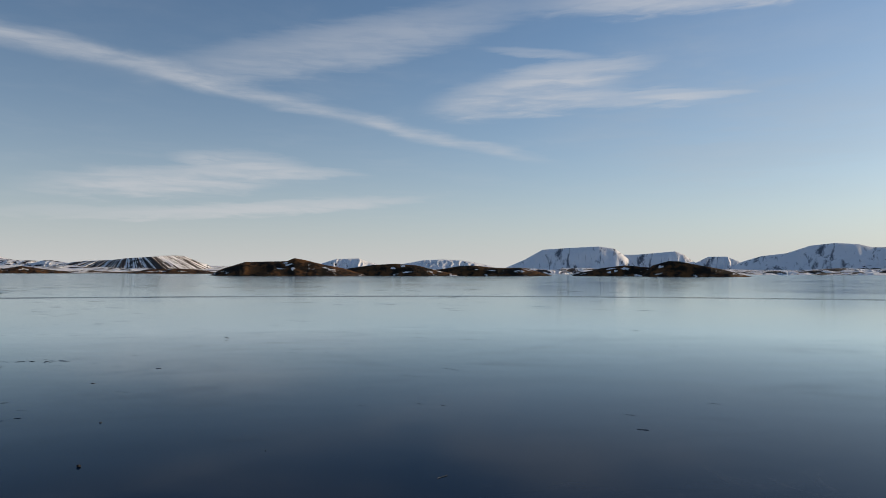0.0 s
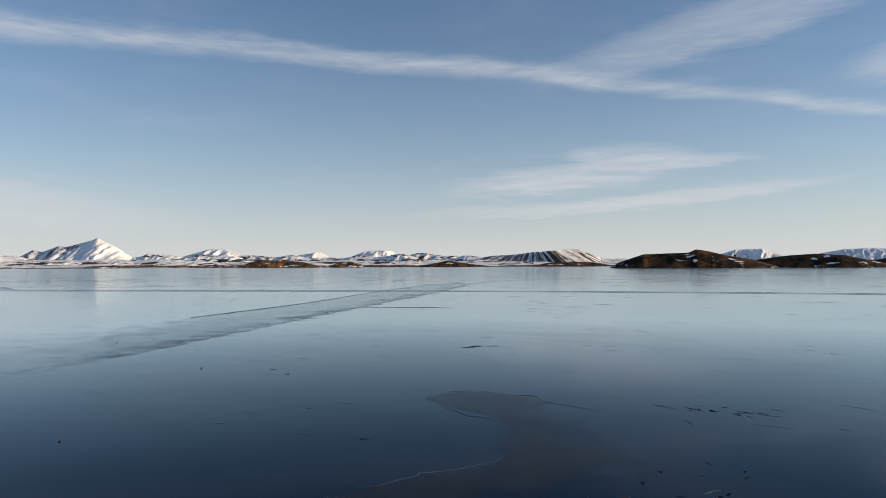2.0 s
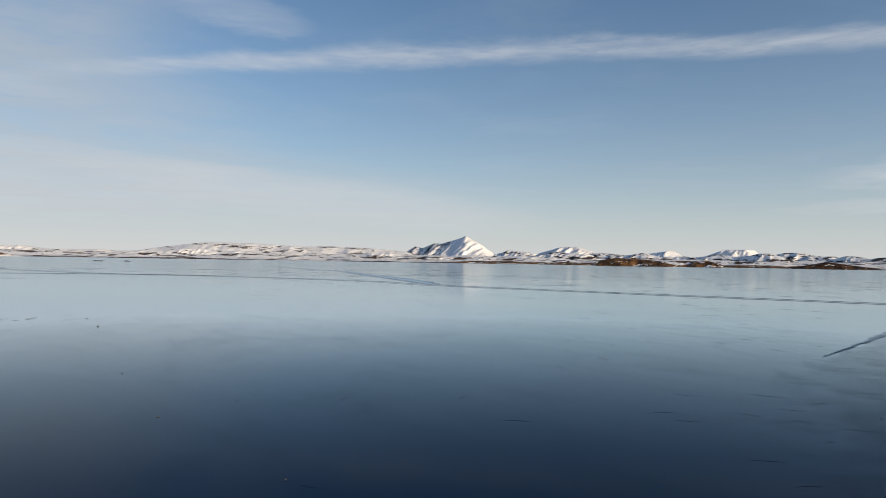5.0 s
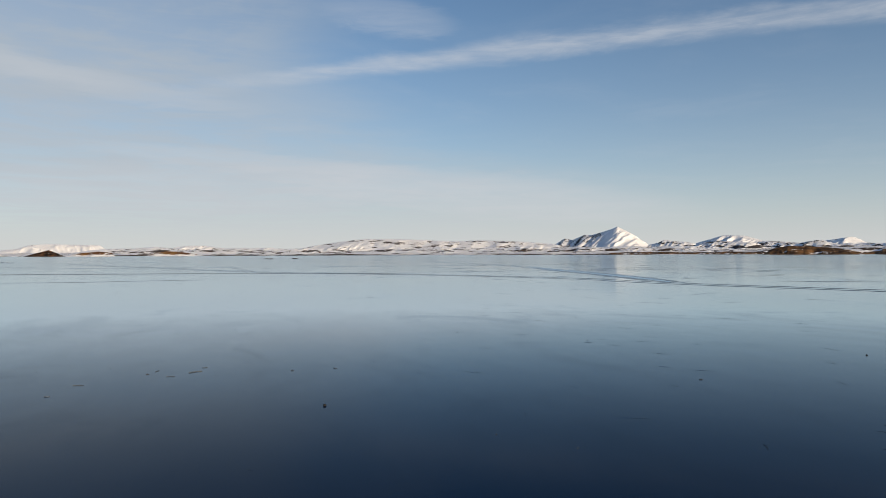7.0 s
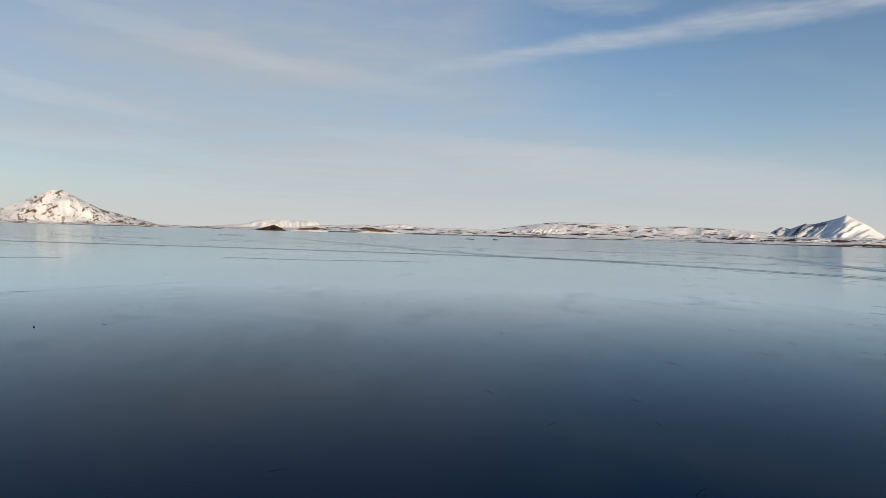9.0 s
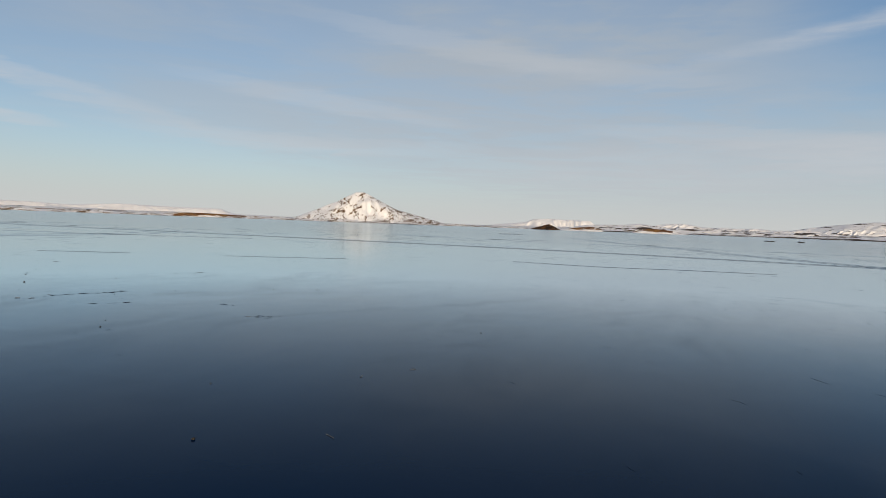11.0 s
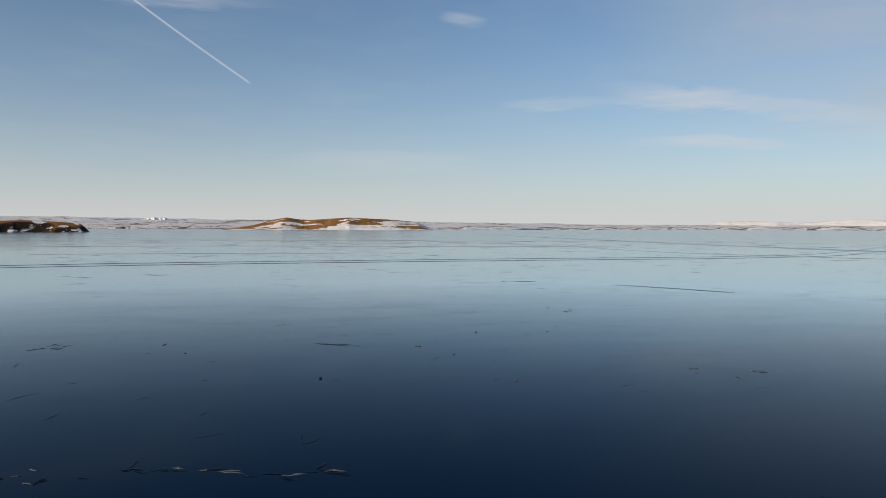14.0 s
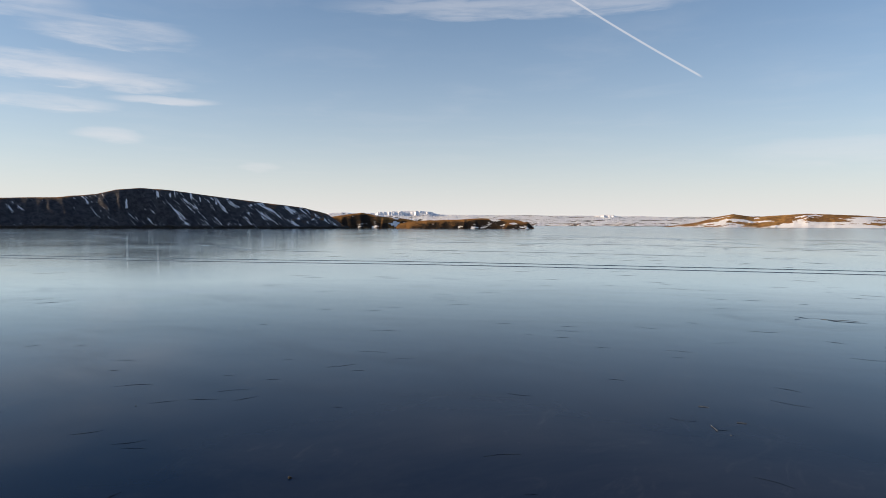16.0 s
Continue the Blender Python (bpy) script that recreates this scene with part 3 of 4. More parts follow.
def build_fells():
    """Rolling snowy fells below the mountains, one behind the other."""
    rng = random.Random(4)
    for az0, az1, step, near, far, el0, el1, mat in ((20, 54, 3.2, 2900, 4100, 0.85, 1.2, DARK_FELL), (54, 98, 4.0, 2700, 3800, 0.6, 0.88, FELL), (24, 98, 4.0, 2150, 2600, 0.34, 0.62, ROUGH), (-40, 6, 5.0, 2200, 3000, 0.34, 0.55, ROUGH),
                                                  (128, 236, 6.0, 2900, 4000, 0.18, 0.5, PALE_FELL), (106, 240, 2.0, 1720, 2000, 0.13, 0.28, SHORE), (-46, 9, 2.4, 1750, 2050, 0.2, 0.42, DARK_FELL), (18, 58, 2.2, 1750, 2050, 0.14, 0.27, HEATH)):
        az = az0
        while az < az1:
            d = rng.uniform(near, far)
            half = radians(step) * d * rng.uniform(0.7, 1.25)
            top = d * math.tan(radians(rng.uniform(el0, el1)))
            crest, u = [(-half, top * 0.12)], -half
            while u < half * 0.72:
                u += half * rng.uniform(0.16, 0.34)
                if u < half * 0.9:
                    crest.append((u, top * (1 - 0.55 * (abs(u) / half) ** 2) * rng.uniform(0.78, 1.0)))
            crest.append((half, top * 0.12))
            a = radians(az)
            hill("fell", "rolling fell of snow and dark bare rock", "hill", (MID[0] - d * math.sin(a), MID[1] + d * math.cos(a)), az - 26 if 10 < az < 98 else az, crest, half * 0.8, mat, 0.12, 0.25, half / 6, 0.025, half / 55,
                 seed=rng.randrange(1000), group="fells round the lake", base=-1.0)
            az += step * rng.uniform(0.75, 1.15)


build_fells()


def build_crater():
    """A broad ash ring with a level rim and evenly fluted flanks."""
    radius, rim, n_a, n_r = 345.0, 190.0, 640, 44
    a, k = np.meshgrid(np.linspace(0, 2 * np.pi, n_a, endpoint=False), np.linspace(0, 1, n_r), indexing="ij")
    r = 60 + (radius - 60) * k
    # the flank towards the lake is two flat faces that meet in a spur
    spur = np.maximum(np.cos(a - np.radians(252)), np.cos(a - np.radians(330)))
    shrink = np.clip(spur, 0.78, 1.0) / 0.86
    shrink = np.where(np.cos(a - np.radians(290)) > 0.1, shrink, 1.0)
    out = np.clip((r * shrink - rim) / (radius - rim), -1, 1)
    flute = wave_noise(a * 1.0, 0 * a, 18.0, 2, 77, True) - 0.2
    top = 55 + 16 * np.cos(a + 0.1) + 2.0 * wave_noise(np.cos(a) * 3, np.sin(a) * 3, 1.0, 3, 5)
    h = np.where(out > 0, top * (1 - np.abs(out)) ** 1.08, top * (1 - 0.6 * np.abs(out) ** 1.2))
    h = h + 5.5 * flute * np.clip(4 * np.abs(out) * (1 - np.abs(out)), 0, 1)
    h = np.where(k > 0.999, -4, h)
    pts = np.stack([r * np.cos(a), r * np.sin(a), h], -1).reshape(-1, 3)
    faces = []
    for i in range(n_a):
        j = (i + 1) % n_a
        for q in range(n_r - 1):
            faces.append((i * n_r + q, i * n_r + q + 1, j * n_r + q + 1, j * n_r + q))
    faces.append([i * n_r for i in range(n_a)])
    ob = mesh_object("crater_mountain", pts.tolist(), faces, crater_material())
    ob.matrix_world = pose(-1244, 2730, 0, 0, 0, 24.5)
    tagged(ob, "broad black ash crater with snow in its flank gullies", "mountain", FAR)


def crater_material():
    m, n, b = material("fluted_ash")
    at = n.add("ShaderNodeTexCoord").outputs["Object"]
    sep = n.add("ShaderNodeSeparateXYZ", Vector=at)
    ang = n.math("ARCTAN2", sep.outputs[1], sep.outputs[0])
    ring = n.vec(n.math("MULTIPLY", ang, 38.0), n.math("MULTIPLY", sep.outputs[2], 0.008), 0.0)
    streak = n.noise(ring, 1.0, 5, 0.6, 0.5)
    fine = n.noise(at, 0.05, 5, 0.6)
    lay = n.math("ADD", n.math("MULTIPLY", streak, 0.75), n.math("MULTIPLY", fine, 0.25))
    lay = n.math("ADD", lay, n.math("MULTIPLY", n.step(sep.outputs[0], 95.0, 125.0), 0.018))  # extra snow paints the sunlit face brighter
    lying = n.step(lay, 0.515, 0.535)
    n.put(b.inputs["Base Color"], n.mix(lying, (0.045, 0.036, 0.034), (0.82, 0.83, 0.86)))
    b.inputs["Roughness"].default_value = 0.9
    return m


build_crater()

# ---- islets and near hills ----
ISLES = "islets in the lake"
hill("islet", "dark turf-covered islet with a rounded knob and old snow", "islet", (-94, 420), 12.6,
     [(-46, 0), (-40, 3.5), (-26, 8.1), (-11, 8.6), (-1, 8.8), (3, 10.7), (9, 9.7), (21, 6.7), (33, 4.6), (46, 0.6)], 22, TURF, 0.1, 0.15, 20, 0.05, 0.6, seed=21, group=ISLES)
hill("islet", "low brown turf islet with snow patches", "islet", (-33, 449), 4.2,
     [(-42, 1), (-28, 4.8), (-11, 7.1), (2, 7.8), (16, 6.8), (27, 4.0), (42, 1)], 19, TURF, 0.1, 0.15, 20, 0.06, 0.6, seed=22, group=ISLES)
hill("islet", "low brown turf islet lit along its crest", "islet", (29, 479), -3.5,
     [(-46, 1), (-29, 4.8), (-17, 6.8), (-8, 7.2), (2, 6.1), (14, 5.3), (26, 5.7), (46, 0.6)], 18, TURF, 0.1, 0.15, 20, 0.06, 0.6, seed=23, group=ISLES)
hill("islet", "dark round-backed turf islet tapering to a low point", "islet", (154, 423), -20,
     [(-31, 0), (-24, 6.9), (-14, 9.7), (-8, 9.4), (2, 7.2), (15, 4.8), (26, 1.8), (33, 0)], 19, TURF, 0.1, 0.15, 20, 0.05, 0.6, seed=24, group=ISLES)
hill("islet", "low dark islet joined by a snowy flat", "islet", (132, 503), -14.7,
     [(-36, 1), (-16, 5.7), (1, 7.8), (20, 6.1), (36, 0.6)], 19, TURF, 0.1, 0.15, 20, 0.05, 0.6, seed=25, group=ISLES)
hill("islet", "reddish brown hillock at the far shore", "islet", (-919, 927), 44.7,
     [(-78, 0), (-64, 10), (-40, 14.5), (13, 12), (43, 9), (78, 0)], 60, HEATH, 0.1, 0.3, 25, 0.05, seed=26, group=ISLES)
hill("islet", "small brown hillock with a snow patch", "islet", (-835, 1003), 39.7,
     [(-33, 0), (-20, 8.5), (5, 11.4), (25, 6), (33, 0)], 40, HEATH, 0.1, 0.3, 20, 0.05, seed=27, group=ISLES)
hill("islet", "dark low hillock at the far shore", "islet", (-730, 1201), 31.2,
     [(-86, 0), (-40, 6), (-6, 13), (28, 8), (86, 0)], 55, TURF, 0.1, 0.3, 25, 0.05, seed=28, group=ISLES)
hill("islet", "brown shore hillock below the crater", "islet", (-504, 1306), 21.1,
     [(-85, 0), (-53, 8), (-4, 10), (36, 8), (85, 0)], 55, TURF, 0.1, 0.3, 25, 0.05, seed=29, group=ISLES)
hill("islet", "dark peaked islet before the snowy plain", "islet", (-1301, -280), 102.7,
     [(-30, 0), (-12, 5.5), (6, 10.7), (20, 4.5), (30, 0)], 40, TURF, 0.0, 0.2, 20, 0.04, seed=30, group=ISLES)
hill("islet", "low brown and white islet", "islet", (-1332, -222), 99.9,
     [(-43, 0), (-10, 5.6), (19, 8.6), (38, 5.9), (43, 0)], 40, SNOW_TURF, 0.1, 0.3, 20, 0.05, seed=31, group=ISLES)
hill("islet", "low golden islet edged with snow", "islet", (-1329, -80), 93.8,
     [(-49, 0), (-34, 5.8), (-14, 8.7), (11, 7.6), (49, 0)], 40, SNOW_TURF, 0.1, 0.3, 20, 0.05, seed=32, group=ISLES)
hill("shore_bank", "low golden bank with snow at the shore", "hill", (-1203, -1372), 139.8,
     [(-120, 1), (-76, 6.4), (-32, 5.8), (37, 3.5), (120, 4)], 50, SNOW_TURF, 0.2, 0.3, 30, 0.06, seed=33, group=ISLES)
hill("shore_bank", "low golden turf bank beside the cone mountain", "hill", (-1448, -1120), 128.6,
     [(-170, 1), (-107, 9.5), (-41, 9.3), (67, 6.5), (170, 1)], 50, SNOW_TURF, 0.2, 0.3, 30, 0.06, seed=34, group=ISLES)
hill("island_hill", "sunlit golden turf hill banded with snow", "hill", (-109, -904), 176.4,
     [(-135, 0.5), (-93, 7), (-75, 12.5), (-57, 15.8), (-34, 12.2), (-12, 13.8), (21, 16), (72, 13.7), (108, 10.7), (133, 0.5)], 75, GOLD_TURF, 0.1, 0.15, 35, 0.02, 1.2, seed=35, group=ISLES)
hill("islet", "low flat brown point ending in a small scarp", "islet", (56, -307), -160.2,
     [(-34, 2.2), (-24, 3.5), (-6, 4.1), (4, 4.7), (17, 4.1), (25, 3.4), (28, 0.3)], 10, BLUFF, 0.45, 0.3, 10, 0.06, 0.5, seed=36, group=ISLES)
hill("islet", "brown hummocks with snow below them", "islet", (99, -291), -151.1,
     [(-30, 3), (-16, 5.7), (-5, 7.1), (5, 5.3), (15, 4.3), (30, 1.5)], 11, BLUFF, 0.35, 0.3, 10, 0.06, 0.5, seed=37, group=ISLES)
hill("scarp", "long dark scarp with a turf top and snow in its gullies", "hill", (167, -196), -129.8,
     [(-130, 0), (-73, 6), (-52, 8.6), (-29, 10.6), (-11, 11.2), (2, 12.6), (9, 14.4), (17, 15.2), (27, 14.7), (40, 13.1), (59, 10.9), (79, 8.8), (90, 6.2), (99, 0)], 24, SCARP, 0.25, 0.25, 9, 0.025, 0.6, seed=38, group=ISLES)


def snow_patches(ob, count, long, wide, seed, reach=(-0.62, -0.18), span=(-0.8, 0.8)):
    """Old snow lying in hollows on the side towards the lake: each patch is draped over the slope."""
    rng = random.Random(seed)
    me = ob.data
    tree = BVHTree.FromPolygons([v.co for v in me.vertices], [p.vertices for p in me.polygons])
    xs, ys = [v.co.x for v in me.vertices], [v.co.y for v in me.vertices]
    half_u, half_v = max(xs), max(ys)
    for _ in range(count):
        u0, v0 = rng.uniform(*span) * half_u, rng.uniform(*reach) * half_v
        a, b, lean = long * rng.uniform(0.4, 1.5), wide * rng.uniform(0.5, 1.4), rng.uniform(-0.15, 0.15)
        verts, faces, rings, around = [], [], 4, 22
        for k in range(rings + 1):
            for j in range(around if k else 1):
                t = 2 * math.pi * j / around
                r = k / rings * (1 + 1.0 * noise.noise((2.2 * math.cos(t) + u0, 2.2 * math.sin(t) + v0, seed)))
                u, v = u0 + a * r * math.cos(t), v0 + b * r * math.sin(t) + lean * a * r * math.cos(t)
                hit = tree.ray_cast(Vector((u, v, 400)), Vector((0, 0, -1)))[0]
                z = hit.z if hit else -1.0
                verts.append((u, v, z + (0.14 * (1 - (k / rings) ** 3) - 0.05) * min(1.0, wide)))
        for j in range(around):
            faces.append((0, 1 + j, 1 + (j + 1) % around))
            for k in range(1, rings):
                p, q = 1 + (k - 1) * around, 1 + k * around
                faces.append((p + j, q + j, q + (j + 1) % around, p + (j + 1) % around))
        if min(v[2] for v in verts) > -0.9:
            mesh_object("snow_patch", verts, faces, OLD_SNOW, ob)


for seed, count, long, wide, span in ((21, 6, 2.6, 1.0, (-0.1, 0.5)), (22, 7, 2.4, 0.9, (-0.1, 0.8)), (23, 5, 2.6, 0.8, (-0.3, 0.6)), (24, 3, 2.0, 0.7, (-0.9, -0.3)), (25, 6, 3.0, 1.0, (-0.8, 0.8)),
                                    (26, 4, 6.0, 3.0, (0.2, 0.8)), (27, 4, 4.0, 2.0, (-0.2, 0.8)), (28, 5, 6.0, 2.5, (-0.8, 0.8)), (29, 6, 6.0, 2.5, (-0.8, 0.8)),
                                    (35, 16, 10.0, 3.2, (-0.75, 0.8)), (36, 6, 1.6, 0.7, (-0.7, 0.75)), (37, 6, 2.4, 0.9, (-0.7, 0.75)), (38, 14, 0.5, 1.5, (0.1, 0.75))):
    snow_patches(LAND[seed], count, long, wide, seed, span=span)


# ---- marks in the ice ----
def smooth_line(points, n):
    """n points along a soft curve through the given ones."""
    p = [Vector((x, y)) for x, y in points]
    p = [2 * p[0] - p[1], *p, 2 * p[-1] - p[-2]]
    out = []
    for i in range(n):
        s = i / (n - 1) * (len(p) - 3)
        k = min(int(s), len(p) - 4)
        t = s - k
        a, b, c, d = p[k:k + 4]
        out.append(0.5 * (2 * b + (c - a) * t + (2 * a - 5 * b + 4 * c - d) * t * t + (3 * b - a - 3 * c + d) * t ** 3))
    return out


def ribbon(name, label, category, points, width, mat, n=160, ragged=0.35, z=0.004, seed=0, group=""):
    """A ragged strip lying on the ice along a curve, a hand's breadth or so wide."""
    line = smooth_line(points, n)
    rng = random.Random(seed)
    verts, faces = [], []
    for i, p in enumerate(line):
        q = line[min(i + 1, n - 1)] - line[max(i - 1, 0)]
        side = Vector((-q.y, q.x)).normalized()
        swell = noise.noise((i * 0.11, seed * 3.7, 0.5)) + 0.5 * noise.noise((i * 0.37, seed * 1.3, 2.5))
        w = width * max(0.12, 1 + ragged * (1.6 * swell + 0.5 * rng.uniform(-1, 1))) * min(1, 0.15 + 4 * i / n, 0.15 + 4 * (n - 1 - i) / n)
        wob = ragged * width * 0.4 * rng.uniform(-1, 1)
        for k, dz in ((-0.5, 0.0), (-0.3, 1.0), (0.3, 1.0), (0.5, 0.0)):
            s = p + side * (w * k + wob)
            verts.append((s.x, s.y, z * (0.5 + dz)))
    for i in range(n - 1):
        for k in range(3):
            faces.append((4 * i + k, 4 * i + 4 + k, 4 * i + 5 + k, 4 * i + 1 + k))
    ob = mesh_object(name, verts, faces, mat)
    return tagged(ob, label, category, group)


def child(ob, parent):
    ob.parent = parent
    for key in ("category", "group", "kind"):
        if key in ob:
            del ob[key]
    return ob


def skin(name, verts, faces, cover, mat, parent):
    a, b, c = (Vector(verts[k]) for k in faces[len(faces) // 2][:3])
    if (b - a).cross(c - a).z < 0:
        faces = [f[::-1] for f in faces]
    ob = mesh_object(name, verts, faces, mat, parent)
    layer = ob.data.attributes.new("cover", "FLOAT", "POINT")
    layer.data.foreach_set("value", np.array(cover, dtype=np.float32))
    return ob


def ridge_mesh(bm, points, width, height, rng, n=14):
    """A low broken ridge along a curve, wedge-shaped in section, added to bm."""
    line = smooth_line(points, n)
    rows = []
    for i, p in enumerate(line):
        q = line[min(i + 1, n - 1)] - line[max(i - 1, 0)]
        side = Vector((-q.y, q.x)).normalized()
        taper = math.sin(math.pi * (i + 0.35) / (n - 0.3))
        w, h = width * taper * rng.uniform(0.6, 1.4), height * taper * rng.uniform(0.5, 1.3)
        c = p + side * rng.uniform(-0.3, 0.3) * width
        rows.append([bm.verts.new((c.x + side.x * w * k, c.y + side.y * w * k, z)) for k, z in ((-0.5, 0.001), (-0.1, h), (0.15, h * 0.8), (0.5, 0.001))])
    for a, b in zip(rows, rows[1:]):
        for k in range(3):
            bm.faces.new((a[k], b[k], b[k + 1], a[k + 1]))


def bm_object(name, bm, mat, parent=None, smooth=False):
    me = bpy.data.meshes.new(name)
    bmesh.ops.recalc_face_normals(bm, faces=bm.faces[:])
    if any(e.is_boundary for e in bm.edges):  # an open sheet on the ice faces up
        bmesh.ops.reverse_faces(bm, faces=[f for f in bm.faces if f.normal.z < 0])
    bm.to_mesh(me)
    bm.free()
    me.materials.append(mat)
    if smooth:
        me.polygons.foreach_set("use_smooth", [True] * len(me.polygons))
    ob = new(name, me)
    ob.parent = parent
    return ob


# the broad band of refrozen ice: its two edges, from near to far
LOW = [(-15.8, 8.6), (-16.5, 10.5), (-17.2, 12.6), (-18.6, 16.0), (-20.6, 20.8), (-23.4, 28), (-27, 37), (-35.3, 57.0)]
HIGH = [(-19.2, 8.0), (-21.0, 11.6), (-22.6, 15.5), (-24.2, 20.4), (-26.6, 27.2), (-30.8, 36.6), (-36.9, 52.5), (-37.4, 61.0)]


def build_lead():
    lead = tagged(new("refrozen_lead"), "broad band of refrozen grey ice with a dark rough edge", "ice band")
    n, k = 260, 26
    low, high = smooth_line(LOW, n), smooth_line(HIGH, n)
    verts, cover = [], []
    for i in range(n):
        for j in range(k):
            s = j / (k - 1)
            wob = 0.10 * noise.noise((low[i].x * 1.2, low[i].y * 1.2, 0)) + 0.05 * noise.noise((low[i].x * 5, low[i].y * 5, 3))
            p = low[i].lerp(high[i], s + wob * (1 if s > 0.5 else 0.5))
            verts.append((p.x, p.y, 0.006))
            near = min(1.0, i / (n * 0.4))
            cover.append(min(1.0, 0.9 * near ** 0.8) * (1.0 - 0.75 * max(0, s - 0.45) / 0.55 * (1 - i / n)) * (0 if j == k - 1 else 1))
    skin("ice_skin", verts, grid_faces(n, k), cover, LEAD, lead)
    rng = random.Random(5)
    # the broken lip along one edge: short overlapping steps, thinning out towards the near end
    bm = bmesh.new()
    for i in range(20, n - 4, 2):
        if rng.random() < 0.55 - 0.4 * i / n:
            continue
        p, d = low[i], low[i + 3] - low[i]
        inward = (high[i] - low[i]).normalized()
        length = d.length * rng.uniform(0.5, 1.1)
        a = p + inward * rng.uniform(-0.05, 0.2)
        ridge_mesh(bm, [a, a + d.normalized() * length * 0.5 + inward * rng.uniform(-0.06, 0.1), a + d.normalized() * length], 0.008 + 0.05 * i / n, 0.001 + 0.010 * i / n, rng, 6)
    tagged(bm_object("edge_lip", bm, TRACK, lead), "dark broken lip of ice", kind="stuff")
    bm = bmesh.new()
    for i in range(110, n - 4, 3):
        if rng.random() < 0.6:
            p, d = high[i], high[i + 3] - high[i]
            ridge_mesh(bm, [p, p + d * 0.5, p + d * rng.uniform(0.7, 1.2)], 0.02 + 0.07 * i / n, 0.001 + 0.008 * i / n, rng, 6)
    tagged(bm_object("far_lip", bm, BUCKLED, lead), kind="stuff")
    child(ribbon("upper_edge", "", "", [(p.x, p.y) for p in high[96:n:12]], 0.15, STREAK, 140, 0.6, 0.009, 3), lead)
    # dark flat streaks lying across the band, in clumps along the lip
    bm = bmesh.new()
    for c in range(28):
        i0 = int(n * (0.14 + 0.82 * (c + rng.random()) / 28))
        for q in range(rng.randrange(2, 8)):
            i = max(4, min(n - 2, i0 + int(rng.gauss(0, 4))))
            turn, reach = radians(51) + rng.gauss(0, 0.07), (0.08 + 1.2 * i / n) * rng.uniform(0.4, 1.3)
            d = Vector((math.cos(turn), math.sin(turn))) * reach
            p = low[i].lerp(high[i], abs(rng.gauss(0.02, 0.07))) - d
            ridge_mesh(bm, [p, p + d * 0.5, p + d], (0.01 + 0.17 * i / n) * rng.uniform(0.4, 1.2), 0.0012, rng, 7)
    for v in bm.verts:
        v.co.z += 0.008
    tagged(bm_object("streaked_edge", bm, STREAK, lead), "dark flat streaks of wet new ice", kind="stuff")
    # ripples: crowded along the lip, then ever sparser over the band
    bm = bmesh.new()
    for q in range(300):
        i = int(n * rng.random() ** 1.1 * 0.95)
        s = abs(rng.gauss(0, 0.09)) if rng.random() < 0.72 else rng.uniform(0, 0.9)
        p = low[i].lerp(high[i], s)
        turn = radians(48) + rng.gauss(0, 0.3)
        d = Vector((math.cos(turn), math.sin(turn))) * (0.06 + 0.75 * i / n) * rng.uniform(0.3, 1.4)
        p = p - d * 0.15
        ridge_mesh(bm, [p, p + d * 0.5 + Vector((rng.uniform(-0.04, 0.04), rng.uniform(-0.04, 0.04))), p + d], 0.006 + 0.045 * i / n, 0.0008 + 0.006 * i / n, rng, 5)
    tagged(bm_object("ripples", bm, BUCKLED, lead), "dark ripples of buckled ice", kind="stuff")


def build_slush():
    """A curl of grey slush: a blunt head, a tail that sweeps back to the near side, and a raised pale rim."""
    thing = tagged(new("slush_patch"), "irregular curl of grey refrozen slush with a pale rim", "ice patch")
    outer = smooth_line([(-10.2, 11.15), (-9.95, 11.75), (-9.2, 11.75), (-8.5, 11.5), (-7.7, 10.9), (-7.0, 10.2), (-6.7, 9.3), (-7.0, 8.6), (-7.5, 8.0), (-8.2, 7.5), (-9.0, 7.4)], 90)
    inner = smooth_line([(-10.2, 11.1), (-9.8, 10.8), (-9.2, 10.55), (-8.9, 10.4), (-8.65, 9.9), (-8.45, 9.5), (-8.3, 9.2), (-8.45, 8.8), (-8.65, 8.4), (-8.85, 7.95), (-9.05, 7.45)], 90)
    k = 16
    verts, cover = [], []
    for i in range(90):
        for j in range(k):
            s = j / (k - 1)
            w = 0.06 * noise.noise((inner[i].x * 3, inner[i].y * 3, 1)) * (1 - s)
            p = inner[i].lerp(outer[i], s + w)
            verts.append((p.x, p.y, 0.005))
            cover.append(((1.0 - s) ** 0.6 * 0.9 if i > 22 else 0.75) * min(1.0, 0.35 + s * 4))
    skin("ice_skin", verts, grid_faces(90, k), cover, SLUSH, thing)
    rng = random.Random(8)
    for name, line, a, b in (("pale_rim", inner, 52, 80), ("pale_rim", outer, 0, 14), ("dark_rim", outer, 10, 34), ("dark_rim", inner, 6, 30)):
        bm = bmesh.new()
        ridge_mesh(bm, [(q.x + rng.gauss(0, 0.05), q.y + rng.gauss(0, 0.05)) for q in line[a:b:3]], 0.016, 0.003, rng, 60)
        bm_object(name, bm, RIM if name == "pale_rim" else TRACK, thing)


build_lead()
build_slush()
CRACKS = "tracks and cracks in the ice"


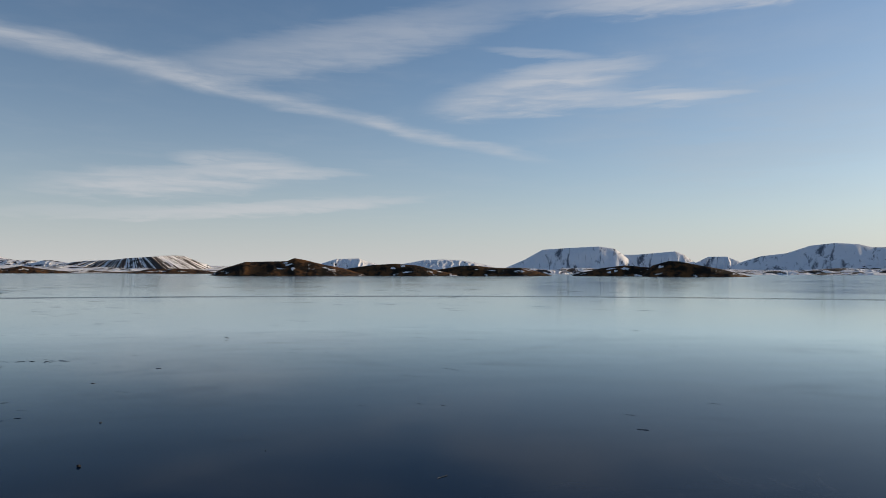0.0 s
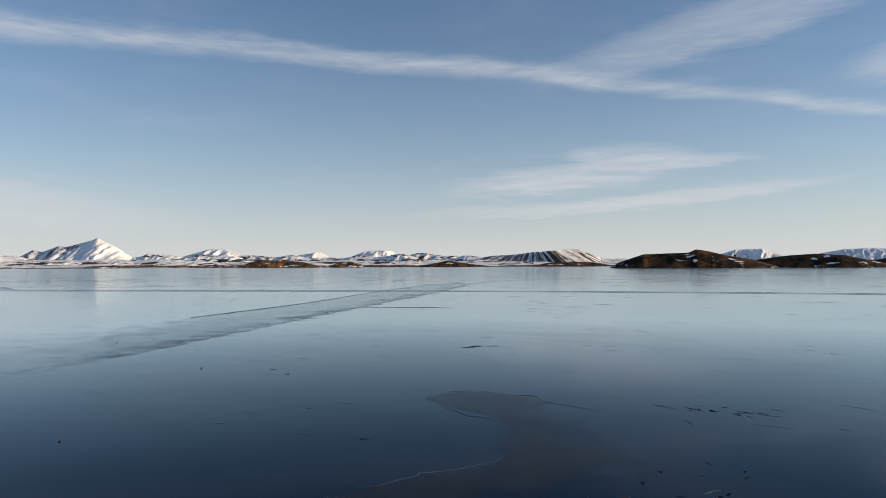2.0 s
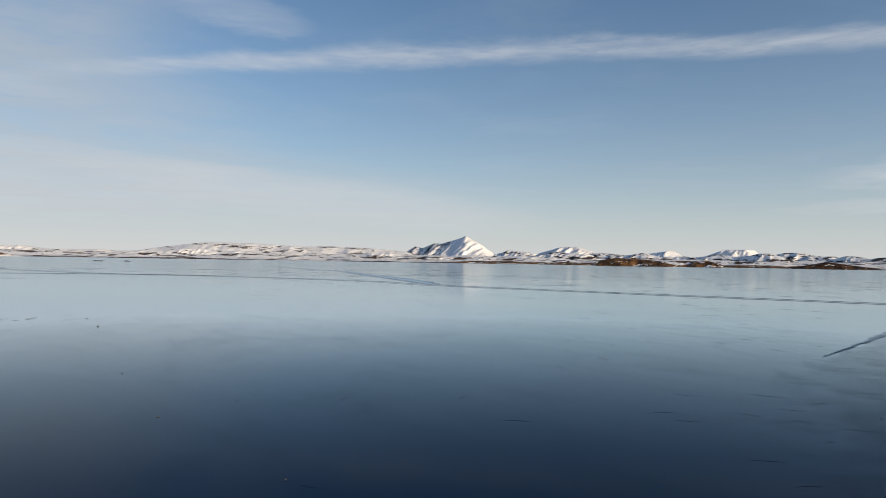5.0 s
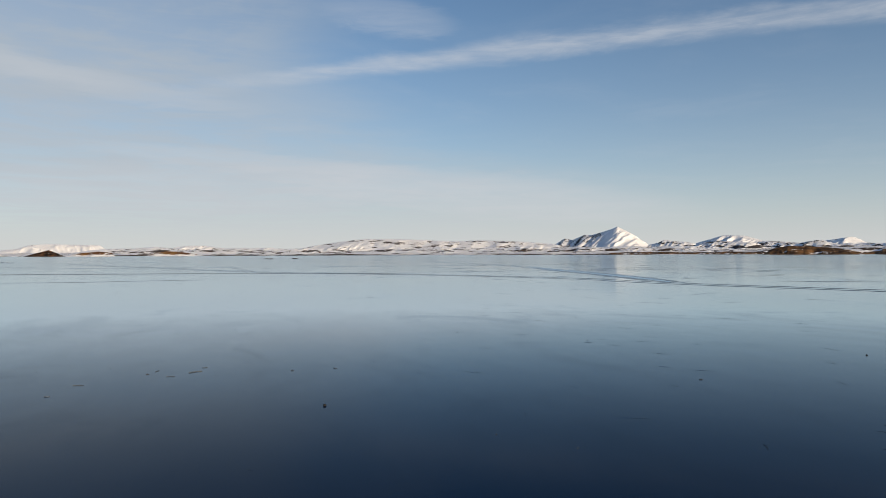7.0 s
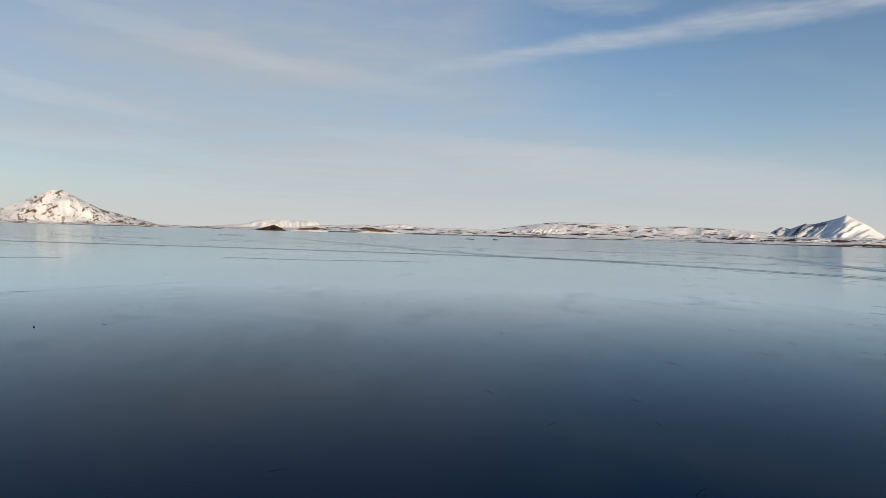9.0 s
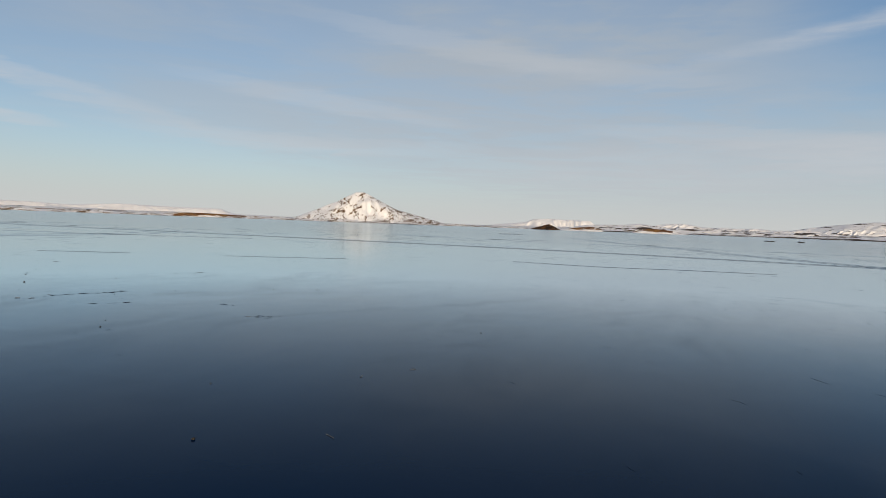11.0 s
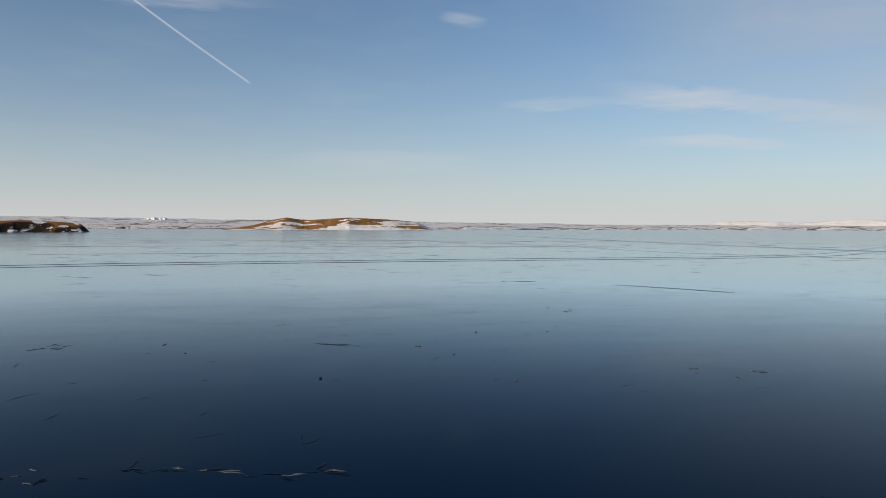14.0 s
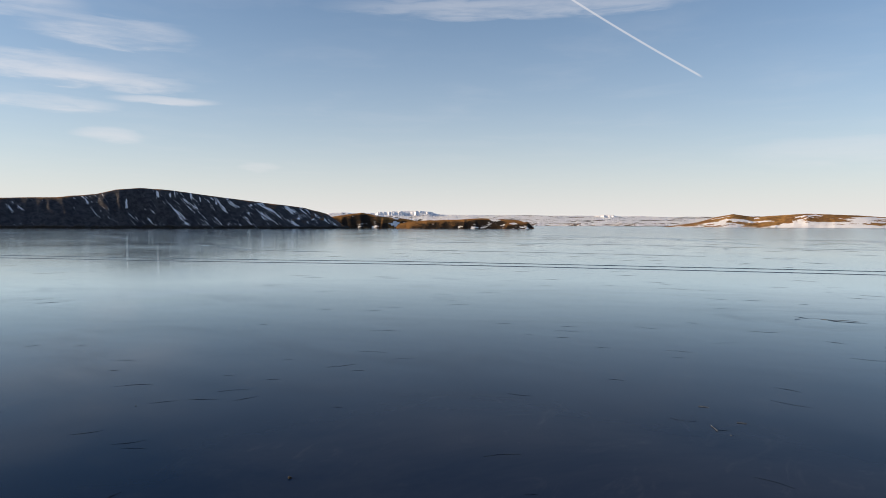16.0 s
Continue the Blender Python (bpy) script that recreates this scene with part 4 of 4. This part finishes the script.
def track_pair(label, points, gauge, width, n=240, seed=0):
    """Two scuffed wheel lines side by side, each a low rough ridge."""
    thing = tagged(new("vehicle_track"), label, "ice track", CRACKS)
    for k, side in enumerate((-0.5, 0.5)):
        line = []
        for i, (x, y) in enumerate(points):
            a, b = points[max(i - 1, 0)], points[min(i + 1, len(points) - 1)]
            d = Vector((-(b[1] - a[1]), b[0] - a[0])).normalized() * gauge * side
            line.append((x + d.x, y + d.y))
        child(ribbon("wheel_line", "", "", line, width, TRACK, n, 0.3, 0.007, seed + k), thing)


track_pair("paired dark vehicle track curving across the ice", [(60, 30), (22, 43.5), (3, 47), (-10.3, 45.8), (-27, 41.3), (-44, 34), (-57.2, 28.8), (-65, 27.6), (-75, 22.5), (-84, 14), (-87.5, 5), (-90, -8), (-91, -22), (-92, -42), (-92, -60), (-94, -88), (-99, -140), (-108, -210)], 1.3, 0.24, 520, 1)
track_pair("paired dark vehicle track crossing the first one", [(10, -28), (-15, -31), (-35, -34), (-44, -36), (-54, -37), (-64, -37.5), (-75, -38), (-86, -42), (-110, -60)], 1.9, 0.22, 320, 7)
track_pair("faint paired track running towards the islets", [(-60, 30.2), (-70, 33), (-86, 36.8), (-110, 43), (-136, 46), (-180, 50)], 1.6, 0.3, 160, 9)
track_pair("faint paired track far out on the ice", [(-82, 20), (-87, 12), (-100, 5), (-116, -1), (-137, -10), (-180, -26)], 1.2, 0.3, 160, 11)

ribbon("refrozen_wedge", "narrow wedge of thin new ice between old tracks", "ice band", [(-58.5, 29.6), (-64, 31.6), (-74, 34.4), (-88, 37.6), (-104, 41.6)], 1.1, THIN, 120, 0.3, 0.003, 51, CRACKS)


for shift, seed in ((0.6, 52), (-0.6, 53)):
    ribbon("wedge_edge", "ragged dark edge of a refrozen wedge in the ice", "ice crack", [(-57.5, 29.4 + shift * 0.6), (-64, 31.6 + shift), (-74, 34.4 + shift * 1.3), (-88, 37.6 + shift), (-106, 42.2)], 0.5, TRACK, 160, 0.5, 0.006, seed, CRACKS)


def crack(label, points, width, n=120, seed=0, faint=0.08):
    ribbon("ice_crack", label, "ice crack", points, 0.8 * width * (1 - 2 * faint), THIN, n, 0.9, 0.006, seed, CRACKS)


LONG = "long dark healed crack in the ice"
crack(LONG, [(-35.5, 57.5), (-37.5, 64), (-38.5, 72), (-37, 88), (-33, 112), (-25, 150)], 0.35, 120, 21)
crack(LONG, [(-22.3, 25), (-21.2, 25.3), (-20, 26), (-18.9, 26.2)], 0.16, 60, 22)
crack(LONG, [(-85, 21), (-85.5, 33), (-86, 50), (-87.5, 70)], 0.3, 100, 23)
crack(LONG, [(-131, 60), (-126, 82), (-125, 115), (-118, 160)], 0.5, 100, 24, 0.15)
crack(LONG, [(-71, -6), (-70.5, -2), (-71.5, 1.5), (-72, 5)], 0.18, 60, 25)
crack(LONG, [(-17, -101), (-42, -99), (-71, -93), (-88, -84), (-110, -80)], 0.45, 120, 26)
crack(LONG, [(-25, -67), (-45, -68), (-65, -63), (-80, -62)], 0.32, 110, 27)
crack(LONG, [(-36, -49), (-47, -49), (-54, -48)], 0.2, 70, 28, 0.15)
crack(LONG, [(-19, -115), (-36, -113), (-51, -90), (-58, -72)], 0.4, 100, 29, 0.1)
crack(LONG, [(-2, -61), (-16, -53), (-28, -45), (-35, -44)], 0.28, 90, 30, 0.1)
crack("short hairline dash of healed crack in the ice", [(-59.6, -21.8), (-60.6, -20.4), (-61.4, -19.0)], 0.05, 30, 31, 0.2)
crack("short hairline dash of healed crack in the ice", [(-63, -15.8), (-64.6, -13.4), (-65.8, -11.8)], 0.05, 30, 41, 0.2)
crack(LONG, [(-57.5, 36), (-56, 38.5), (-54.5, 41)], 0.2, 40, 32)
crack(LONG, [(-67.5, -88), (-75, -64), (-76, -46), (-84, -30)], 0.35, 90, 33, 0.1)
crack(LONG, [(34, -85), (15, -72), (-2, -61)], 0.5, 60, 34)
crack(LONG, [(-140, -60), (-120, -20), (-118, 20), (-122, 60)], 0.5, 110, 35, 0.15)
crack(LONG, [(-200, 40), (-190, 0), (-188, -50), (-196, -110)], 0.7, 110, 36, 0.15)

# ---- loose ice and grit ----
PLACES = [  # where pieces stand out
    (0.0, 5.3), (2.0, 6.9), (-5.1, 16.4), (-4.6, 11.2), (-3.5, 10.8), (-4.9, 9.7), (-5.2, 16.6), (-9.6, 9.2), (-18.8, 8.8), (-12.9, 11.6), (-13.4, 11.8), (-23.4, 12.9), (-15.2, 14.7),
    (-36.0, 5.4), (-36.3, 6.1), (-35.7, 5.7), (-36.2, 5.5), (-34.8, 4.5), (-35.4, 4.7), (-35.7, 7.8), (-35.3, 11.4), (-51.7, -7.9), (-50.9, -8.7), (-49.7, -9.0), (-53.8, -5.8), (-56.5, -4.3),
    (-49.2, -8.8), (-51.2, -13.5), (-52.7, -12.4), (-55.1, -11.0), (-56.9, -23.5), (-55.7, -16.9), (-49.0, -13.3), (-49.1, -13.9), (-55.3, -10.5), (-56.0, -16.5), (-44.8, -0.2), (-47.2, -0.6)]


def plate_mesh(seed, long, wide, thick):
    """A tilted splinter or plate of ice with a broken outline."""
    rng = random.Random(seed)
    bm = bmesh.new()
    n = 9
    ring = []
    for i in range(n):
        a = 2 * math.pi * i / n
        r = rng.uniform(0.4, 1.15) if wide > 0.05 else rng.uniform(0.75, 1.1) * (1.0 if abs(math.sin(a)) < 0.5 else rng.uniform(0.3, 1.0))
        ring.append((math.cos(a) * long / 2 * r, math.sin(a) * wide / 2 * r))
    tilt = rng.uniform(0.01, 0.05)
    lower = [bm.verts.new((x, y, 0.0)) for x, y in ring]
    upper = [bm.verts.new((x * 0.9, y * 0.85, thick * rng.uniform(0.6, 1.2) + tilt * (y + wide / 2))) for x, y in ring]
    bm.faces.new(upper)
    bm.faces.new(lower[::-1])
    for i in range(n):
        j = (i + 1) % n
        bm.faces.new((lower[i], lower[j], upper[j], upper[i]))
    bmesh.ops.recalc_face_normals(bm, faces=bm.faces[:])
    me = bpy.data.meshes.new("ice_plate")
    bm.to_mesh(me)
    bm.free()
    me.materials.append(CHIP)
    return me


def along_path(rng, out_from, out_to):
    """A place on the ice at some distance from the walk, mostly on its outer side."""
    k = rng.randrange(len(PATH) - 1)
    f = rng.random()
    x, y = (PATH[k][c] * (1 - f) + PATH[k + 1][c] * f for c in (1, 2))
    yaw = radians(PATH[k][3] * (1 - f) + PATH[k + 1][3] * f + rng.uniform(-38, 38))
    d = out_from + (out_to - out_from) * rng.random() ** 1.4
    return x - d * math.sin(yaw), y + d * math.cos(yaw)


def build_ice_pieces():
    rng = random.Random(12)
    splinters = [plate_mesh(40 + i, rng.uniform(0.14, 0.30), rng.uniform(0.012, 0.026), 0.008) for i in range(6)]
    plates = [plate_mesh(60 + i, rng.uniform(0.12, 0.42), rng.uniform(0.05, 0.12), 0.006) for i in range(8)]
    crumbs = [plate_mesh(80 + i, rng.uniform(0.03, 0.06), rng.uniform(0.02, 0.04), 0.008) for i in range(4)]
    spots = [(x, y, 0.6) for x, y in PLACES]
    for x, y in PLACES[13:]:
        if rng.random() < 0.3:
            spots.append((x + rng.gauss(0, 0.7), y + rng.gauss(0, 0.7), rng.uniform(0.4, 1.0)))
    spots += [(*along_path(rng, 4.5, 30), rng.uniform(0.25, 0.6)) for _ in range(8)]
    for i, (x, y, size) in enumerate(spots):
        if i < len(PLACES):
            me, name, label = rng.choice(splinters + plates[:2]), "ice_splinter", "pale splinter of ice lying on dark ice"
        elif rng.random() < 0.6:
            me, name, label = rng.choice(plates), "ice_plate", "thin tilted plate of broken ice"
        else:
            me, name, label = rng.choice(splinters), "ice_splinter", "pale splinter of ice lying on dark ice"
        ob = tagged(new(name, me), label, "ice chip", "loose pieces of ice")
        ob.matrix_world = pose(x, y, 0.001, 0, 0, rng.uniform(0, 360)) @ Matrix.Scale(size, 4)
    for i in range(44):
        x, y = (-7.2 + rng.gauss(0, 0.6), 9.0 + rng.gauss(0, 0.9)) if i < 16 else along_path(rng, 4, 16)
        ob = tagged(new("ice_crumb", rng.choice(crumbs)), "small crumb of broken ice", "ice chip", "loose pieces of ice")
        ob.matrix_world = pose(x, y, 0.001, 0, 0, rng.uniform(0, 360)) @ Matrix.Scale(rng.uniform(0.4, 0.9), 4)


def build_grit():
    rng = random.Random(31)
    bm = bmesh.new()
    bmesh.ops.create_icosphere(bm, subdivisions=2, radius=0.012)
    for v in bm.verts:
        v.co *= 1 + 0.35 * noise.noise(v.co * 60)
        v.co.z = max(v.co.z * 0.7, -0.006) + 0.006
    me = bpy.data.meshes.new("pebble")
    bm.to_mesh(me)
    bm.free()
    me.materials.append(PEBBLE)
    for _ in range(16):
        ob = tagged(new("pebble", me), "dark wind-blown lava pebble on the ice", "pebble", "grit on the ice")
        ob.matrix_world = pose(*along_path(rng, 4.5, 20), 0, 0, 0, rng.uniform(0, 360)) @ Matrix.Scale(rng.uniform(0.6, 1.5), 4)


def crosswise(x, y):
    """The direction that lies across the view from the nearest point of the walk."""
    near = min(PATH, key=lambda p: math.hypot(x - p[1], y - p[2]))
    return math.atan2(y - near[2], x - near[1]) + math.pi / 2


def build_flaws():
    """Countless short raised hairlines and frozen ripples."""
    rng = random.Random(77)
    bm = bmesh.new()
    for i in range(1700):
        x, y = along_path(rng, 7, 95)
        far = min(min(math.hypot(x - p[1], y - p[2]) for p in PATH), 90) / 90
        size = (0.05 + 2.0 * far) * rng.uniform(0.4, 1.8)
        a = crosswise(x, y) + rng.gauss(0, 0.3)
        d = Vector((math.cos(a), math.sin(a))) * size
        bend = Vector((-d.y, d.x)) * rng.uniform(-0.1, 0.1)
        p = Vector((x, y))
        ridge_mesh(bm, [p, p + d * 0.5 + bend, p + d], 0.004 + 0.085 * far, 0.0012 + 0.011 * far, rng, 6)
    ob = bm_object("ice_flaws", bm, BUCKLED)
    tagged(ob, "scattered hairline cracks and frozen ripples in the ice", "ice flaws", kind="stuff")


def ripples(points, spread, count, seed, size=0.3):
    """A cluster of small frozen ripples strewn along a line."""
    rng = random.Random(seed)
    line = smooth_line(points, 60)
    across = math.atan2(points[2][1] - points[0][1], points[2][0] - points[0][0])
    mid = line[30]
    thing = tagged(new("frozen_ripples"), "cluster of small dark frozen ripples in the ice", "ice ripples", "ripples in the ice")
    thing.matrix_world = pose(mid.x, mid.y, 0, 0, 0, 0)
    for _ in range(count):
        p = line[rng.randrange(60)] + Vector((rng.gauss(0, spread), rng.gauss(0, spread))) - mid
        a = rng.gauss(across, 0.22)
        d = Vector((math.cos(a), math.sin(a))) * size * rng.uniform(0.2, 0.85)
        bend = Vector((-d.y, d.x)) * rng.uniform(-0.2, 0.2)
        bm = bmesh.new()
        ridge_mesh(bm, [p, p + d * 0.5 + bend, p + d], rng.uniform(0.014, 0.034), rng.uniform(0.003, 0.007), rng, 6)
        # about a third get pale ice, painting in the ripples' highlights
        bm_object("ripple", bm, CHIP if rng.random() < 0.35 else BUCKLED, thing)


def build_ripples():
    rows = [([(-7.9, 8.0), (-7.3, 8.4), (-7.0, 8.8)], 0.03, 16, 0.3), ([(-6.6, 7.6), (-6.3, 8.3), (-6.4, 9.3)], 0.3, 36, 0.24), ([(-7.5, 12.2), (-7.2, 12.1), (-6.8, 12.0)], 0.15, 14, 0.3),
            ([(-5.0, 7.4), (-4.7, 7.3), (-4.5, 7.4)], 0.1, 9, 0.16), ([(-5.6, 7.9), (-5.4, 8.0), (-5.2, 8.1)], 0.12, 10, 0.18), ([(-12.3, 15.8), (-12.0, 16.0), (-11.6, 16.4)], 0.14, 12, 0.45),
            ([(-50.1, -8.8), (-50.6, -8.6), (-50.95, -8.6)], 0.02, 14, 0.26), ([(-49.6, -8.95), (-49.8, -8.9), (-50.0, -8.8)], 0.05, 7, 0.2), ([(-48.9, -9.0), (-49.1, -8.9), (-49.4, -8.8)], 0.06, 6, 0.14),
            ([(-49.1, -7.5), (-49.4, -7.3), (-49.75, -7.1)], 0.02, 7, 0.3), ([(-51.1, -13.6), (-51.2, -13.5), (-51.6, -13.3)], 0.03, 6, 0.4), ([(-56.7, -24.0), (-57.0, -23.8), (-57.6, -23.5)], 0.05, 6, 0.6),
            ([(-50.5, -5.8), (-50.46, -5.57), (-50.4, -5.3)], 0.02, 8, 0.14), ([(-49.3, -4.5), (-49.5, -4.3), (-49.7, -4.1)], 0.1, 12, 0.12), ([(-47.9, -14.2), (-47.8, -14.0), (-47.6, -13.9)], 0.08, 8, 0.25)]
    for i, (points, spread, count, size) in enumerate(rows):
        ripples(points, spread, count, 300 + i, size)


def build_skerries():
    rng = random.Random(90)
    for x, y, long in ((-299, 22, 2.6), (-303, 32, 2.0)):
        bm = bmesh.new()
        for _ in range(7):
            m = pose(rng.uniform(-0.5, 0.5) * long, rng.uniform(-0.8, 0.8), 0.05, 0, 0, rng.uniform(0, 360)) @ Matrix.Diagonal((rng.uniform(0.5, 0.9), rng.uniform(0.4, 0.6), rng.uniform(0.15, 0.35), 1))
            bmesh.ops.create_icosphere(bm, subdivisions=2, radius=1.0, matrix=m)
        for v in bm.verts:
            v.co *= 1 + 0.2 * noise.noise(v.co * 1.7)
        ob = bm_object("skerry", bm, PEBBLE)
        ob.matrix_world = pose(x, y, 0, 0, 0, 80)
        tagged(ob, "small dark lava skerry frozen into the ice", "rock", "rocks in the ice")
    for x, y, yaw in ((-195, -40, 100),):
        heap = tagged(new("pressure_ridge"), "low heap of grey broken ice blocks", "ice ridge", "heaped ice")
        heap.matrix_world = pose(x, y, 0, 0, 0, yaw)
        for i in range(8):
            bm = bmesh.new()
            bmesh.ops.create_cube(bm, size=1.0, matrix=Matrix.Diagonal((rng.uniform(0.4, 0.9), rng.uniform(0.3, 0.6), rng.uniform(0.06, 0.14), 1)))
            for v in bm.verts:
                v.co *= rng.uniform(0.7, 1.2)
            ob = bm_object("ice_block", bm, SNOWY, heap)
            ob.matrix_local = pose(rng.uniform(-3, 3), rng.gauss(0, 0.5), 0.04, rng.uniform(-12, 12), rng.uniform(-12, 12), rng.uniform(0, 360))


def build_foot_shadow():
    """A fringe of dark lava blocks, added for the black shadow line along the foot of the scarp."""
    rng = random.Random(55)
    scarp = LAND[38]
    tree = BVHTree.FromPolygons([v.co for v in scarp.data.vertices], [p.vertices for p in scarp.data.polygons])
    lump = bmesh.new()
    bmesh.ops.create_icosphere(lump, subdivisions=1, radius=1.0)
    base = [v.co.copy() for v in lump.verts]
    tris = [[v.index for v in f.verts] for f in lump.faces]
    lump.free()
    verts, faces = [], []
    for _ in range(900):
        u, v = rng.uniform(-125, 96), -26.0
        while v < -6 and not ((hit := tree.ray_cast(Vector((u, v, 60)), Vector((0, 0, -1)))[0]) and hit.z > 0.05):
            v += 0.4
        v -= abs(rng.gauss(0, 0.5)) - 0.3
        size = rng.uniform(0.4, 1.1) * (1.4 if rng.random() < 0.1 else 1.0)
        a, k = rng.uniform(0, 6.28), len(verts)
        for c in base:
            c = c * (1 + 0.35 * noise.noise(c * 1.3 + Vector((u, v, 0))))
            verts.append((u + size * 1.5 * (c.x * math.cos(a) - c.y * math.sin(a)), v + size * (c.x * math.sin(a) + c.y * math.cos(a)), size * 0.7 * (c.z + 0.6)))
        faces += [[k + q for q in f] for f in tris]
    ob = mesh_object("foot_shadow_rocks", verts, faces, PEBBLE, smooth=False)
    ob.matrix_world = scarp.matrix_world.copy()
    tagged(ob, "dark lava blocks added for the shadow line along the scarp foot", "rocks", kind="stuff")


SNOWY = ridge_ice("heaped_ice", (0.05, 0.06, 0.075), (0.22, 0.25, 0.29), 1.6)
build_ice_pieces()
build_grit()
build_flaws()
build_ripples()
build_skerries()
build_foot_shadow()
